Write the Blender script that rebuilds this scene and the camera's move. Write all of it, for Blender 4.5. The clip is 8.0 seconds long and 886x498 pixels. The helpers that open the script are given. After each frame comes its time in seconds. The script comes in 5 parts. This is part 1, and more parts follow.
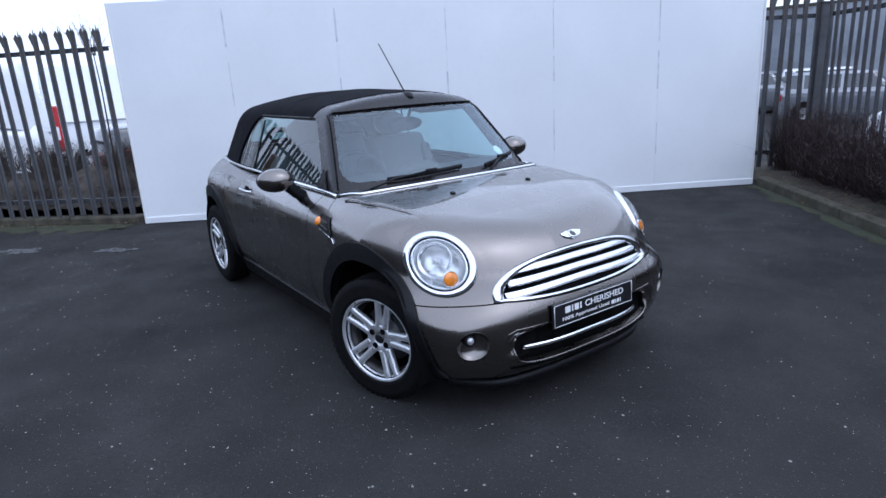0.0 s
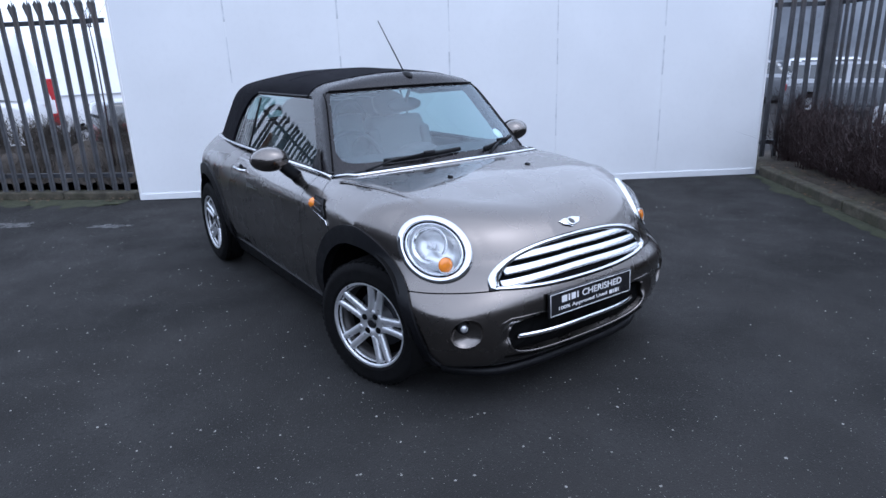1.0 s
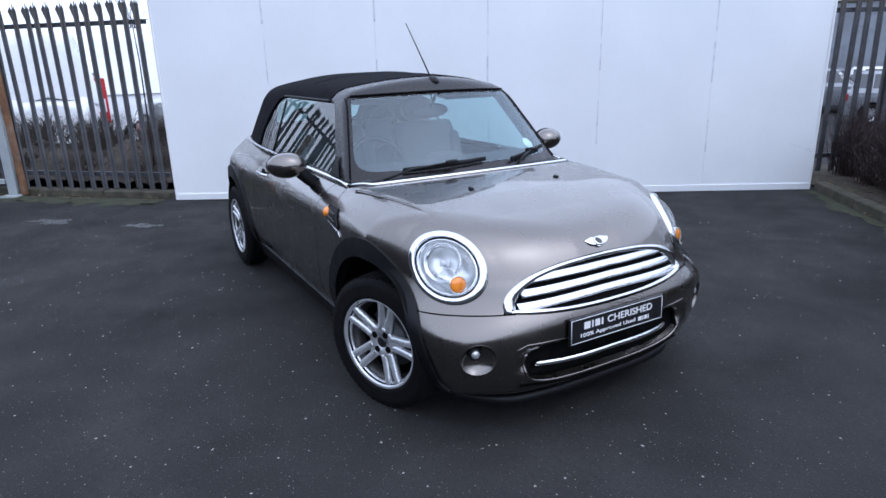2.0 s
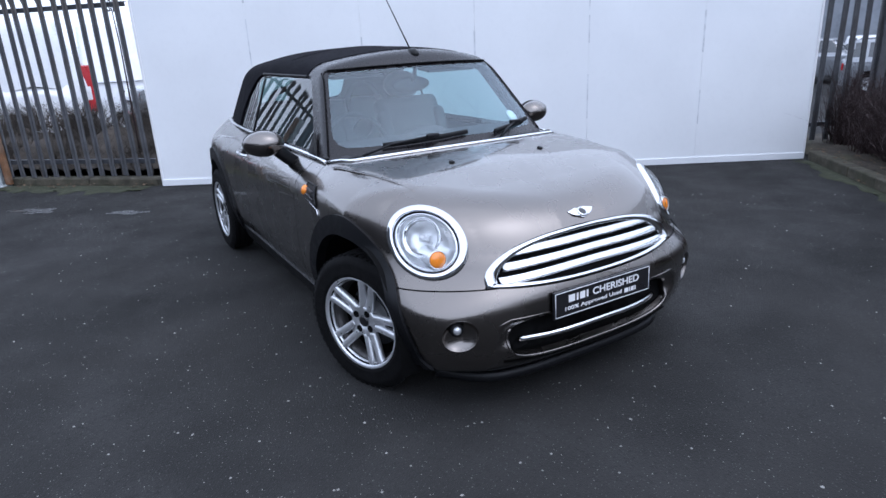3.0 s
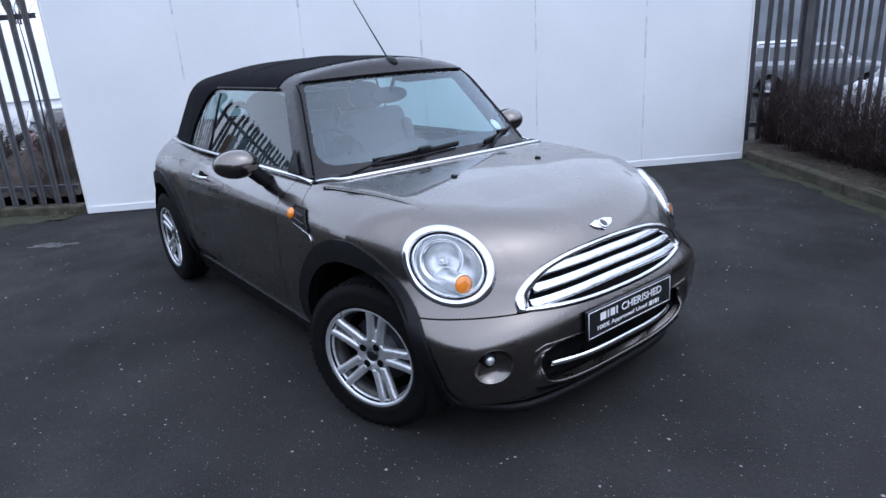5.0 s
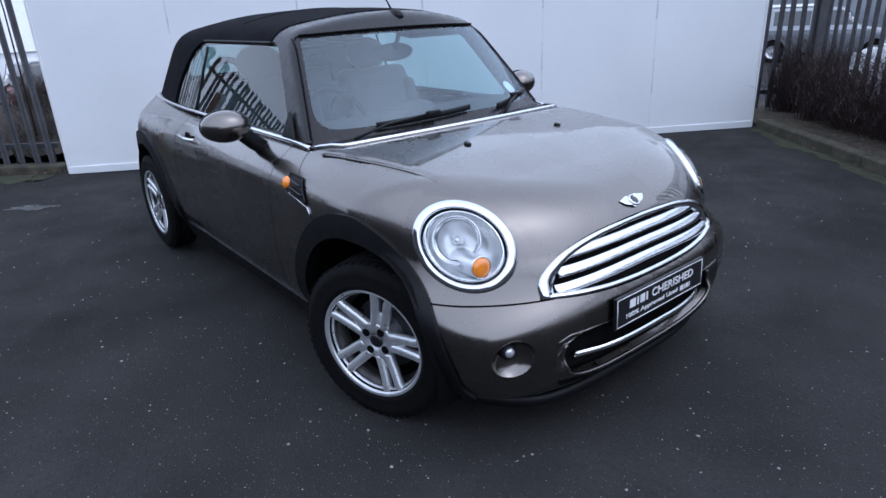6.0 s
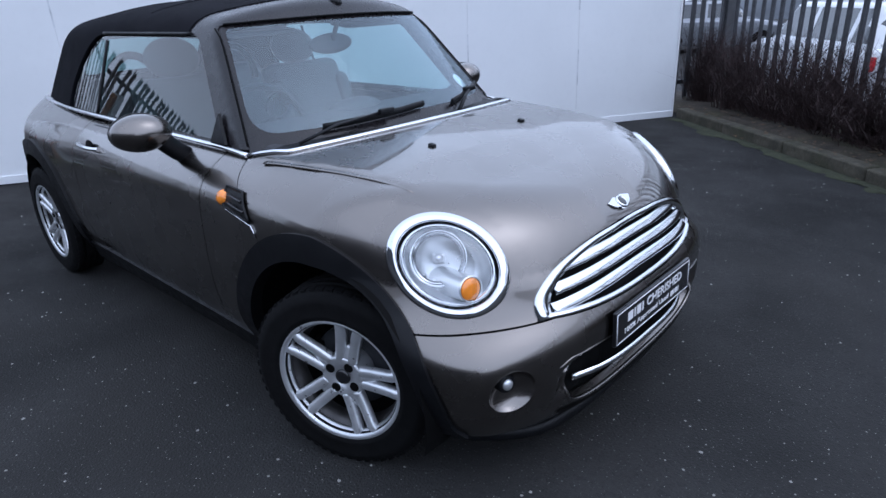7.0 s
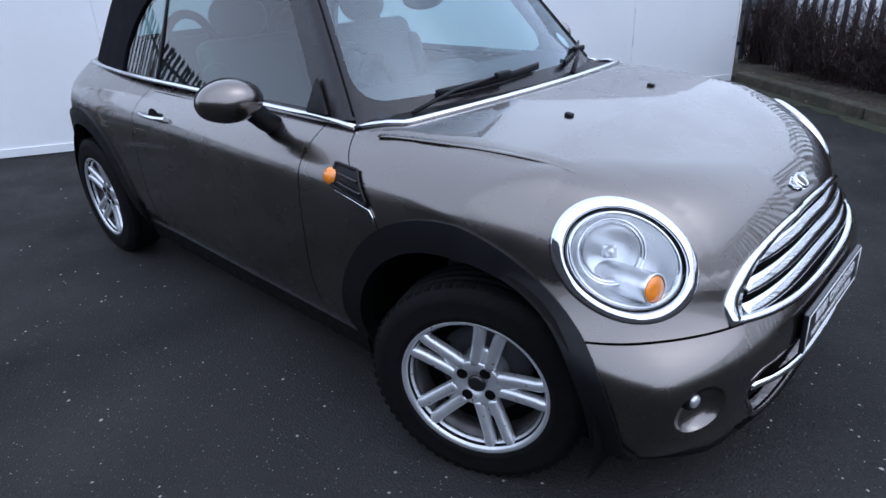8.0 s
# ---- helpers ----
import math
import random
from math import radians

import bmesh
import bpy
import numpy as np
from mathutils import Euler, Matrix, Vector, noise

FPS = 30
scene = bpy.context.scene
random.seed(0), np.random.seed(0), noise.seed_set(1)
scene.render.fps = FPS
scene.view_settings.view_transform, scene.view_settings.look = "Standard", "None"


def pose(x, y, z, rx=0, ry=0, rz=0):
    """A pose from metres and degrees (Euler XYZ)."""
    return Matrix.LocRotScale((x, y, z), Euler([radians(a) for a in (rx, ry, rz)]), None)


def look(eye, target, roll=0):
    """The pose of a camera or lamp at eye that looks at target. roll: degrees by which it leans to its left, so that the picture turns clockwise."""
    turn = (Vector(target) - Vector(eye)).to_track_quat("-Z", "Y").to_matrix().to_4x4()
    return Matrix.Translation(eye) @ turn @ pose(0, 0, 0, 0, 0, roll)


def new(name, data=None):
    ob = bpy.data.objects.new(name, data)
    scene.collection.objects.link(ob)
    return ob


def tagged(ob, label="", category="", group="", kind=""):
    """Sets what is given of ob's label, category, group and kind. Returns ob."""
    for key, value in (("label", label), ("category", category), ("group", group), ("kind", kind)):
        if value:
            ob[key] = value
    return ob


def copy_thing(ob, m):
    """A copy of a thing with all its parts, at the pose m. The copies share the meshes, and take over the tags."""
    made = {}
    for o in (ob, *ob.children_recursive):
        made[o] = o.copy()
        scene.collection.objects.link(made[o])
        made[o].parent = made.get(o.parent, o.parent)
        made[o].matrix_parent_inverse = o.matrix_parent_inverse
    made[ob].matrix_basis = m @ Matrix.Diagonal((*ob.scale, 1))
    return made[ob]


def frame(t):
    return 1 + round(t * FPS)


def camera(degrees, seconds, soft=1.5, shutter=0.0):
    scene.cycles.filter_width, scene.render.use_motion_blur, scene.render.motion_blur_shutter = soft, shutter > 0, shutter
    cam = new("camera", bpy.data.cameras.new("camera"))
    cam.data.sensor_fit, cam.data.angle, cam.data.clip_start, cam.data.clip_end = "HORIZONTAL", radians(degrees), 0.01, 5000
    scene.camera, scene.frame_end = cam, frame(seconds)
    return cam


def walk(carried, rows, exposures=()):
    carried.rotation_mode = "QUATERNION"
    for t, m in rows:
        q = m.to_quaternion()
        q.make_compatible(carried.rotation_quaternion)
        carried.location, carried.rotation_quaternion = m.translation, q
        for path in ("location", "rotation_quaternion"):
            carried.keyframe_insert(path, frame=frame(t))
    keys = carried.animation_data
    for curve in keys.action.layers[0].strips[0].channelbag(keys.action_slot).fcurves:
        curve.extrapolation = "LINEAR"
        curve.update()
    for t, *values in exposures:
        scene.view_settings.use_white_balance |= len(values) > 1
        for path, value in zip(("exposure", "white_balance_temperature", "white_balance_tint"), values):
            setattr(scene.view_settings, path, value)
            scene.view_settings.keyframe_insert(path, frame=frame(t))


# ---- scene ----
cam = camera(70.9, 8.0)
PATH = [
    (0, (3.686, -2.038, 1.486), (2.095, -0.953, 0.945), -3.3),
    (0.5, (3.641, -2.022, 1.481), (2.047, -0.968, 0.895), -3.5),
    (1, (3.642, -1.989, 1.477), (2.065, -0.912, 0.883), -2.0),
    (1.5, (3.59, -1.89, 1.478), (1.949, -0.904, 0.902), -1.2),
    (1.7, (3.569, -1.851, 1.485), (1.913, -0.88, 0.924), -0.9),
    (2.8, (3.542, -1.699, 1.427), (1.908, -0.753, 0.766), -3.3),
    (3, (3.54, -1.702, 1.424), (1.903, -0.742, 0.791), -2.8),
    (3.5, (3.514, -1.74, 1.431), (1.873, -0.781, 0.808), -2.9),
    (4, (3.438, -1.736, 1.407), (1.763, -0.826, 0.8), -4.7),
    (4.5, (3.277, -1.83, 1.414), (1.708, -0.736, 0.831), -4.0),
    (4.7, (3.226, -1.874, 1.42), (1.697, -0.725, 0.835), -4.5),
    (5.8, (2.998, -1.818, 1.409), (1.53, -0.646, 0.721), -1.9),
    (6, (2.936, -1.786, 1.397), (1.476, -0.626, 0.671), -2.6),
    (6.5, (2.796, -1.724, 1.378), (1.373, -0.557, 0.595), -3.0),
    (7, (2.607, -1.737, 1.368), (1.338, -0.386, 0.618), -2.6),
    (7.5, (2.402, -1.79, 1.392), (1.195, -0.38, 0.646), -2.6),
    (8, (2.152, -1.792, 1.336), (0.886, -0.495, 0.49), -3.0),
]
walk(cam, [(t, look(eye, target, roll)) for t, eye, target, roll in PATH], [(0.0, 1.17, 5300, 14), (0.5, 1.24, 5350, 14), (1.0, 1.28, 5350, 14), (3.0, 1.34, 5500, 14), (3.5, 1.25, 5430, 14), (4.5, 1.30, 5500, 14), (6.0, 1.08, 5350, 14), (7.0, 1.06, 5300, 14), (7.5, 0.87, 5250, 14), (8.0, 1.18, 5400, 14)])

# ---- light: a pale overcast winter sky ----
world = bpy.data.worlds.new("sky")
scene.world = world
world.use_nodes = True
wn, wl = world.node_tree.nodes, world.node_tree.links
sky = wn.new("ShaderNodeTexSky")
sky.sky_type, sky.sun_disc, sky.sun_elevation, sky.sun_rotation = "NISHITA", False, radians(55), radians(63)
sky.air_density, sky.dust_density, sky.ozone_density = 1.0, 4.0, 1.5
grey = wn.new("ShaderNodeHueSaturation")
grey.inputs["Saturation"].default_value = 0.45
wl.new(sky.outputs[0], grey.inputs["Color"])
cloud = wn.new("ShaderNodeMix")
cloud.data_type = "RGBA"
cloud.inputs[0].default_value, cloud.inputs[7].default_value = 0.75, (4.9, 5.15, 5.5, 1)
wl.new(grey.outputs[0], cloud.inputs[6])
wl.new(cloud.outputs[2], wn["Background"].inputs["Color"])
wn["Background"].inputs["Strength"].default_value = 0.13
sun = new("sun", bpy.data.lights.new("sun", "SUN"))
sun.data.energy, sun.data.angle, sun.data.color = 0.25, radians(100), (1.0, 0.98, 0.96)
sun.matrix_world = look((6.0, -3.0, 9.0), (0, 0, 0))


# ---- materials ----
def material(name, colour, rough=0.5, metal=0.0, vary=0.15, scale=6.0, fine=60.0, bump=0.0, bump_scale=80.0, coat=0.0, second=None, spots=0.0, by_object=0.0, sheen=0.0, emit=0.0, spec=0.5):
    """A principled surface with colour that drifts at two scales, uneven gloss and fine relief."""
    m = bpy.data.materials.new(name)
    m.use_nodes = True
    n, l = m.node_tree.nodes, m.node_tree.links
    b = n["Principled BSDF"]
    b.inputs["Metallic"].default_value, b.inputs["Coat Weight"].default_value, b.inputs["Coat Roughness"].default_value = metal, coat, 0.04
    b.inputs["Sheen Weight"].default_value, b.inputs["Specular IOR Level"].default_value = sheen, spec
    co = n.new("ShaderNodeTexCoord").outputs["Object"]

    def noise(s, detail=5.0):
        t = n.new("ShaderNodeTexNoise")
        t.inputs["Scale"].default_value, t.inputs["Detail"].default_value = s, detail
        l.new(co, t.inputs["Vector"])
        return t.outputs["Fac"]

    def mix(a, c, fac, kind="MIX"):
        x = n.new("ShaderNodeMix")
        x.data_type, x.blend_type = "RGBA", kind
        for socket, value in ((x.inputs[0], fac), (x.inputs[6], a), (x.inputs[7], c)):
            if isinstance(value, bpy.types.NodeSocket):
                l.new(value, socket)
            else:
                socket.default_value = value if not isinstance(value, tuple) else (*value, 1)
        return x.outputs[2]

    def ramp(fac, lo, hi, a=0.0, c=1.0):
        r = n.new("ShaderNodeMapRange")
        for i, v in enumerate((lo, hi, a, c), 1):
            r.inputs[i].default_value = v
        l.new(fac, r.inputs[0])
        return r.outputs[0]

    dark = tuple(max(c * (1 - vary), 0) for c in colour)
    light = tuple(min(c * (1 + vary), 1) for c in colour)
    big = noise(scale)
    out = mix(dark, light, ramp(big, 0.3, 0.7))
    out = mix(out, tuple(c * 0.75 for c in colour), ramp(noise(fine, 3.0), 0.5, 0.75, 0.0, min(1.0, vary * 2)))
    if second:
        out = mix(out, second, ramp(noise(scale * 0.37, 6.0), 0.5, 0.72, 0.0, 0.85))
    if spots:
        out = mix(out, tuple(min(1, c * 4 + 0.05) for c in colour), ramp(noise(fine * 3, 1.0), 0.68, 0.74, 0.0, spots))
    if by_object:
        r = n.new("ShaderNodeObjectInfo").outputs["Random"]
        out = mix(out, tuple(c * 0.5 for c in colour), ramp(r, 0.0, 1.0, 0.0, by_object))
    l.new(out, b.inputs["Base Color"])
    l.new(ramp(noise(scale * 3), 0.3, 0.7, rough - min(0.08, rough * 0.2), min(rough + min(0.08, rough * 0.2), 1)), b.inputs["Roughness"])
    if bump:
        k = n.new("ShaderNodeBump")
        k.inputs["Strength"].default_value, k.inputs["Distance"].default_value = bump, 0.01
        l.new(noise(bump_scale, 4.0), k.inputs["Height"])
        l.new(k.outputs[0], b.inputs["Normal"])
    if emit:
        l.new(out, b.inputs["Emission Color"])
        b.inputs["Emission Strength"].default_value = emit
    return m


def glass(name, tint, facing=0.08, rough=0.0, sheen=(0.8, 0.8, 0.8)):
    """A thin pane: clear but for its tint, glossier the flatter it is seen."""
    m = bpy.data.materials.new(name)
    m.use_nodes = True
    n, l = m.node_tree.nodes, m.node_tree.links
    n.remove(n["Principled BSDF"])
    a, b, mixed, w, k, r = (n.new("ShaderNode" + x) for x in ("BsdfTransparent", "BsdfGlossy", "MixShader", "LayerWeight", "Math", "MapRange"))
    a.inputs["Color"].default_value = (*tint, 1)
    b.inputs["Roughness"].default_value, b.inputs["Color"].default_value = rough, (*sheen, 1)
    w.inputs["Blend"].default_value = 0.5
    k.operation, k.inputs[1].default_value = "POWER", 4.0
    r.inputs[3].default_value, r.inputs[4].default_value = facing, 1.0
    l.new(w.outputs["Facing"], k.inputs[0])
    l.new(k.outputs[0], r.inputs[0])
    l.new(r.outputs[0], mixed.inputs[0])
    l.new(a.outputs[0], mixed.inputs[1])
    l.new(b.outputs[0], mixed.inputs[2])
    l.new(mixed.outputs[0], n["Material Output"].inputs["Surface"])
    return m


ASPHALT = material("asphalt", (0.0285, 0.0282, 0.0279), 0.75, vary=0.40, scale=1.4, fine=42, bump=1.0, bump_scale=120, spots=0.7, second=(0.038, 0.0368, 0.0355), spec=0.12)
PAINT = material("metallic_paint", (0.172, 0.155, 0.142), 0.27, 1.0, vary=0.03, scale=2.0, fine=900, coat=1.0)
SEAM = material("seam", (0.003, 0.003, 0.0032), 0.8, vary=0.2, spec=0.1)
TRIM = material("black_plastic", (0.005, 0.0052, 0.0065), 0.45, spec=0.25, vary=0.12, scale=9, fine=200, bump=0.12, bump_scale=500)
GLOSS = material("gloss_black", (0.010, 0.0085, 0.0100), 0.27, vary=0.15, spec=0.40)
CLOTH = material("hood_cloth", (0.008, 0.008, 0.011), 0.95, spec=0.1, vary=0.2, scale=5, fine=350, bump=0.35, bump_scale=900)
CHROME = material("chrome", (0.78, 0.79, 0.81), 0.09, 1.0, vary=0.04)
ALLOY = material("alloy", (0.70, 0.71, 0.73), 0.33, 0.72, vary=0.07, scale=14, fine=120)
DARKALLOY = material("dark_alloy", (0.075, 0.072, 0.072), 0.45, 0.7, vary=0.3, scale=12)
RUBBER = material("tyre_rubber", (0.0045, 0.0045, 0.005), 0.8, spec=0.15, vary=0.25, scale=12, fine=150, bump=0.25, bump_scale=300)
AMBER = material("amber_lens", (0.85, 0.26, 0.02), 0.18, vary=0.12, scale=60, coat=0.8)
BLACK = material("plate_black", (0.010, 0.010, 0.012), 0.3, vary=0.1, coat=0.5)
WHITE = material("white_print", (0.75, 0.75, 0.76), 0.4, vary=0.05)
LEATHER = material("pale_leather", (0.060, 0.066, 0.074), 0.5, vary=0.1, scale=8, fine=150, bump=0.2, bump_scale=350)
DASH = material("dark_dash", (0.03, 0.03, 0.034), 0.65, vary=0.15, bump=0.15, bump_scale=400)
PANEL = material("white_panel", (0.78, 0.795, 0.815), 0.55, vary=0.035, scale=1.1, fine=18, second=(0.72, 0.74, 0.77), bump=0.04, bump_scale=30, by_object=0.03)
FARWALL = material("far_cladding", (0.20, 0.215, 0.24), 0.7, vary=0.35, scale=0.6, fine=4, second=(0.34, 0.36, 0.39))
SMUDGE = material("joint_filler", (0.60, 0.62, 0.65), 0.7, vary=0.18, scale=14, fine=90, second=(0.70, 0.72, 0.75))
STEEL = material("galvanised_steel", (0.092, 0.094, 0.102), 0.6, 0.3, vary=0.35, scale=5, fine=50, bump=0.1, bump_scale=120, second=(0.105, 0.082, 0.062), by_object=0.35)
RAIL = material("dark_rail", (0.055, 0.058, 0.066), 0.55, 0.3, vary=0.25, scale=8)
RUST = material("rusty_post", (0.17, 0.085, 0.04), 0.8, vary=0.4, scale=9, fine=60, bump=0.3, second=(0.24, 0.19, 0.15))
CONCRETE = material("mossy_concrete", (0.070, 0.063, 0.045), 0.9, vary=0.45, scale=9, fine=40, bump=0.8, bump_scale=60, second=(0.038, 0.039, 0.019))
SOIL = material("soil", (0.045, 0.036, 0.026), 0.95, vary=0.5, scale=9, fine=50, bump=0.9, bump_scale=40, second=(0.055, 0.052, 0.026))
MOSS = material("moss", (0.032, 0.036, 0.017), 0.95, vary=0.4, scale=12, fine=80, bump=0.6, bump_scale=120)
TWIG = material("bare_twigs", (0.038, 0.021, 0.020), 0.85, vary=0.35, scale=9, fine=60)
SCRUB = material("dry_scrub", (0.048, 0.038, 0.029), 0.9, vary=0.45, scale=3, fine=30, bump=0.6, bump_scale=30)
VANWHITE = material("white_car_paint", (0.74, 0.75, 0.77), 0.3, vary=0.04, coat=0.8)
CARRED = material("red_paint", (0.42, 0.015, 0.02), 0.3, vary=0.1, coat=0.8)
SILVER = material("silver_paint", (0.26, 0.27, 0.29), 0.32, 0.5, vary=0.05, coat=0.8)
DARKGLASS = material("car_window", (0.025, 0.03, 0.036), 0.06, vary=0.1, coat=1.0)
STONE = material("pale_grit", (0.34, 0.33, 0.31), 0.8, vary=0.4, scale=30, by_object=0.4)
CLADDING = material("grey_steel_paint", (0.36, 0.39, 0.40), 0.5, vary=0.1, scale=4, second=(0.28, 0.30, 0.30))
LITTER = material("leaf_litter", (0.11, 0.075, 0.045), 0.9, vary=0.5, scale=20)
SCREEN = glass("windscreen_glass", (0.76, 0.92, 0.95), 0.11, sheen=(0.78, 0.87, 0.94))
SILVERED = material("silvered", (0.88, 0.89, 0.90), 0.32, 0.9, vary=0.03)
WATER = material("puddle_water", (0.045, 0.045, 0.045), 0.28, vary=0.3, scale=4, spec=0.5)
BRICK = material("plain_wall", (0.045, 0.046, 0.05), 0.85, vary=0.25, scale=1.5, fine=30)
PANE = glass("side_glass", (0.46, 0.60, 0.60), 0.075)
LENS = glass("lamp_lens", (0.95, 0.96, 0.97), 0.06)


# ---- building blocks ----
def part(name, bm, mat, parent=None, label=""):
    """One mesh object from a bmesh (or from vertices and faces), under its thing."""
    me = bpy.data.meshes.new(name)
    if isinstance(bm, tuple):
        me.from_pydata(*bm)
        me.shade_smooth()
    else:
        bm.to_mesh(me)
        bm.free()
    me.materials.append(mat)
    ob = new(name, me)
    if parent:
        ob.parent = parent
    if label:
        ob["label"] = label
    return ob


def thing(name, label, category, at=None, group="", kind=""):
    ob = new(name)
    ob.empty_display_size = 0.1
    if at is not None:
        ob.matrix_world = at
    return tagged(ob, label, category, group, kind)


def join(*bms):
    out = bms[0]
    for b in bms[1:]:
        me = bpy.data.meshes.new("tmp")
        b.to_mesh(me)
        b.free()
        out.from_mesh(me)
        bpy.data.meshes.remove(me)
    return out


def smooth(bm):
    for f in bm.faces:
        f.smooth = True
    return bm


def box(x, y, z, bevel=0.0, m=None, segments=2):
    """A box of that size about its centre, bevelled, at the pose m."""
    bm = bmesh.new()
    bmesh.ops.create_cube(bm, size=1, matrix=Matrix.Diagonal((x, y, z, 1)))
    if bevel:
        bmesh.ops.bevel(bm, geom=bm.edges[:], offset=bevel, segments=segments, affect="EDGES", profile=0.5)
    if m is not None:
        bm.transform(m)
    return bm


def ball(rx, ry, rz, m=None, u=24, v=16):
    bm = bmesh.new()
    bmesh.ops.create_uvsphere(bm, u_segments=u, v_segments=v, radius=1, matrix=Matrix.Diagonal((rx, ry, rz, 1)))
    if m is not None:
        bm.transform(m)
    return smooth(bm)


def lathe(profile, n=48, m=None, closed=False):
    """A profile of (radius, along) turned about z."""
    bm = bmesh.new()
    rings = [[bm.verts.new((r * math.cos(math.tau * i / n), r * math.sin(math.tau * i / n), h)) for i in range(n)] for r, h in profile]
    if closed:
        rings.append(rings[0])
    for a, b in zip(rings, rings[1:]):
        for i in range(n):
            bm.faces.new((a[i], a[(i + 1) % n], b[(i + 1) % n], b[i])).smooth = True
    bmesh.ops.remove_doubles(bm, verts=bm.verts[:], dist=1e-6)
    bmesh.ops.recalc_face_normals(bm, faces=bm.faces[:])
    if m is not None:
        bm.transform(m)
    return bm


def tube(points, a, b=None, n=10, up=(0, 0, 1), ends=True, taper=1.0, loop=False, square=1.0):
    """A tube swept along points: half width a across, half height b along up."""
    b = a if b is None else b
    pts = [Vector(p) for p in points]
    bm, rings = bmesh.new(), []
    for i, p in enumerate(pts):
        if loop:
            d = pts[(i + 1) % len(pts)] - pts[i - 1]
        else:
            d = pts[min(i + 1, len(pts) - 1)] - pts[max(i - 1, 0)]
        d.normalize()
        s = d.cross(Vector(up[i] if isinstance(up, list) else up)).normalized()
        w = s.cross(d)
        k = 1 + (taper - 1) * i / max(len(pts) - 1, 1)
        ring = []
        for j in range(n):
            c, e = math.cos(math.tau * (j + 0.5) / n), math.sin(math.tau * (j + 0.5) / n)
            ring.append(bm.verts.new(p + s * (a * k * math.copysign(abs(c) ** square, c)) + w * (b * k * math.copysign(abs(e) ** square, e))))
        rings.append(ring)
    if loop:
        rings.append(rings[0])
    for p, q in zip(rings, rings[1:]):
        for j in range(n):
            bm.faces.new((p[j], p[(j + 1) % n], q[(j + 1) % n], q[j])).smooth = True
    if ends and not loop:
        bm.faces.new(rings[0][::-1])
        bm.faces.new(rings[-1])
    bmesh.ops.recalc_face_normals(bm, faces=bm.faces[:])
    return bm


def slab(outline, height, bevel=0.0, m=None):
    """A flat outline (x, y) raised to a height."""
    bm = bmesh.new()
    f = bm.faces.new([bm.verts.new((x, y, 0)) for x, y in outline])
    up = [e for e in bmesh.ops.extrude_face_region(bm, geom=[f])["geom"] if isinstance(e, bmesh.types.BMVert)]
    bmesh.ops.translate(bm, verts=up, vec=(0, 0, height))
    bmesh.ops.recalc_face_normals(bm, faces=bm.faces[:])
    if bevel:
        top = [e for e in bm.edges if all(v in up for v in e.verts)]
        bmesh.ops.bevel(bm, geom=top, offset=bevel, segments=2, affect="EDGES", profile=0.5)
    if m is not None:
        bm.transform(m)
    return bm


# ---- the shape of the car, in its own axes: x ahead, y to its left ----
def spline(xs, ys):
    """A natural cubic through a few profile stations, straight beyond its ends."""
    xs, ys = np.array(xs, float), np.array(ys, float)
    n, h = len(xs), np.diff(xs)
    a, b = np.eye(n), np.zeros(n)
    for i in range(1, n - 1):
        a[i, i - 1], a[i, i], a[i, i + 1] = h[i - 1], 2 * (h[i - 1] + h[i]), h[i]
        b[i] = 6 * ((ys[i + 1] - ys[i]) / h[i] - (ys[i] - ys[i - 1]) / h[i - 1])
    m = np.linalg.solve(a, b)

    def at(x):
        x = np.asarray(x, float)
        c = np.clip(x, xs[0], xs[-1])
        i = np.clip(np.searchsorted(xs, c) - 1, 0, n - 2)
        l, r = xs[i + 1] - c, c - xs[i]
        y = (m[i] * l ** 3 + m[i + 1] * r ** 3) / (6 * h[i]) + (ys[i] / h[i] - m[i] * h[i] / 6) * l + (ys[i + 1] / h[i] - m[i + 1] * h[i] / 6) * r
        lo = (ys[1] - ys[0]) / h[0] - h[0] * m[1] / 6
        hi = (ys[-1] - ys[-2]) / h[-1] + h[-1] * m[-2] / 6
        return y + np.minimum(x - xs[0], 0) * lo + np.maximum(x - xs[-1], 0) * hi
    return at


def smax(a, b, k):
    h = np.clip(0.5 + 0.5 * (a - b) / k, 0, 1)
    return b * (1 - h) + a * h + k * h * (1 - h)


HOOD = spline([-1.9, -1.5, -0.9, 0.0, 0.6, 0.95, 1.2, 1.45, 1.6, 1.72, 1.85], [0.90, 0.962, 0.972, 0.968, 0.948, 0.923, 0.900, 0.863, 0.83, 0.782, 0.69])
CROWN = spline([0.6, 0.95, 1.2, 1.4, 1.6], [0.02, 0.02, 0.01, 0.0, -0.02])
NOSE = spline([0.15, 0.20, 0.25, 0.31, 0.38, 0.44, 0.48, 0.51, 0.547, 0.58, 0.66, 0.74, 0.9], [1.755, 1.818, 1.854, 1.871, 1.876, 1.876, 1.874, 1.866, 1.846, 1.830, 1.805, 1.788, 1.73])
FLANK = spline([0.16, 0.25, 0.35, 0.5, 0.65, 0.75, 0.8, 0.85, 0.9, 0.95], [-0.095, -0.058, -0.020, 0.0, 0.0, -0.006, -0.020, -0.062, -0.136, -0.215])
WIDTH = spline([-1.9, -1.6, -1.2, -0.6, 0.0, 0.6, 1.2, 1.5, 1.8], [0.74, 0.775, 0.81, 0.808, 0.81, 0.814, 0.812, 0.79, 0.76])
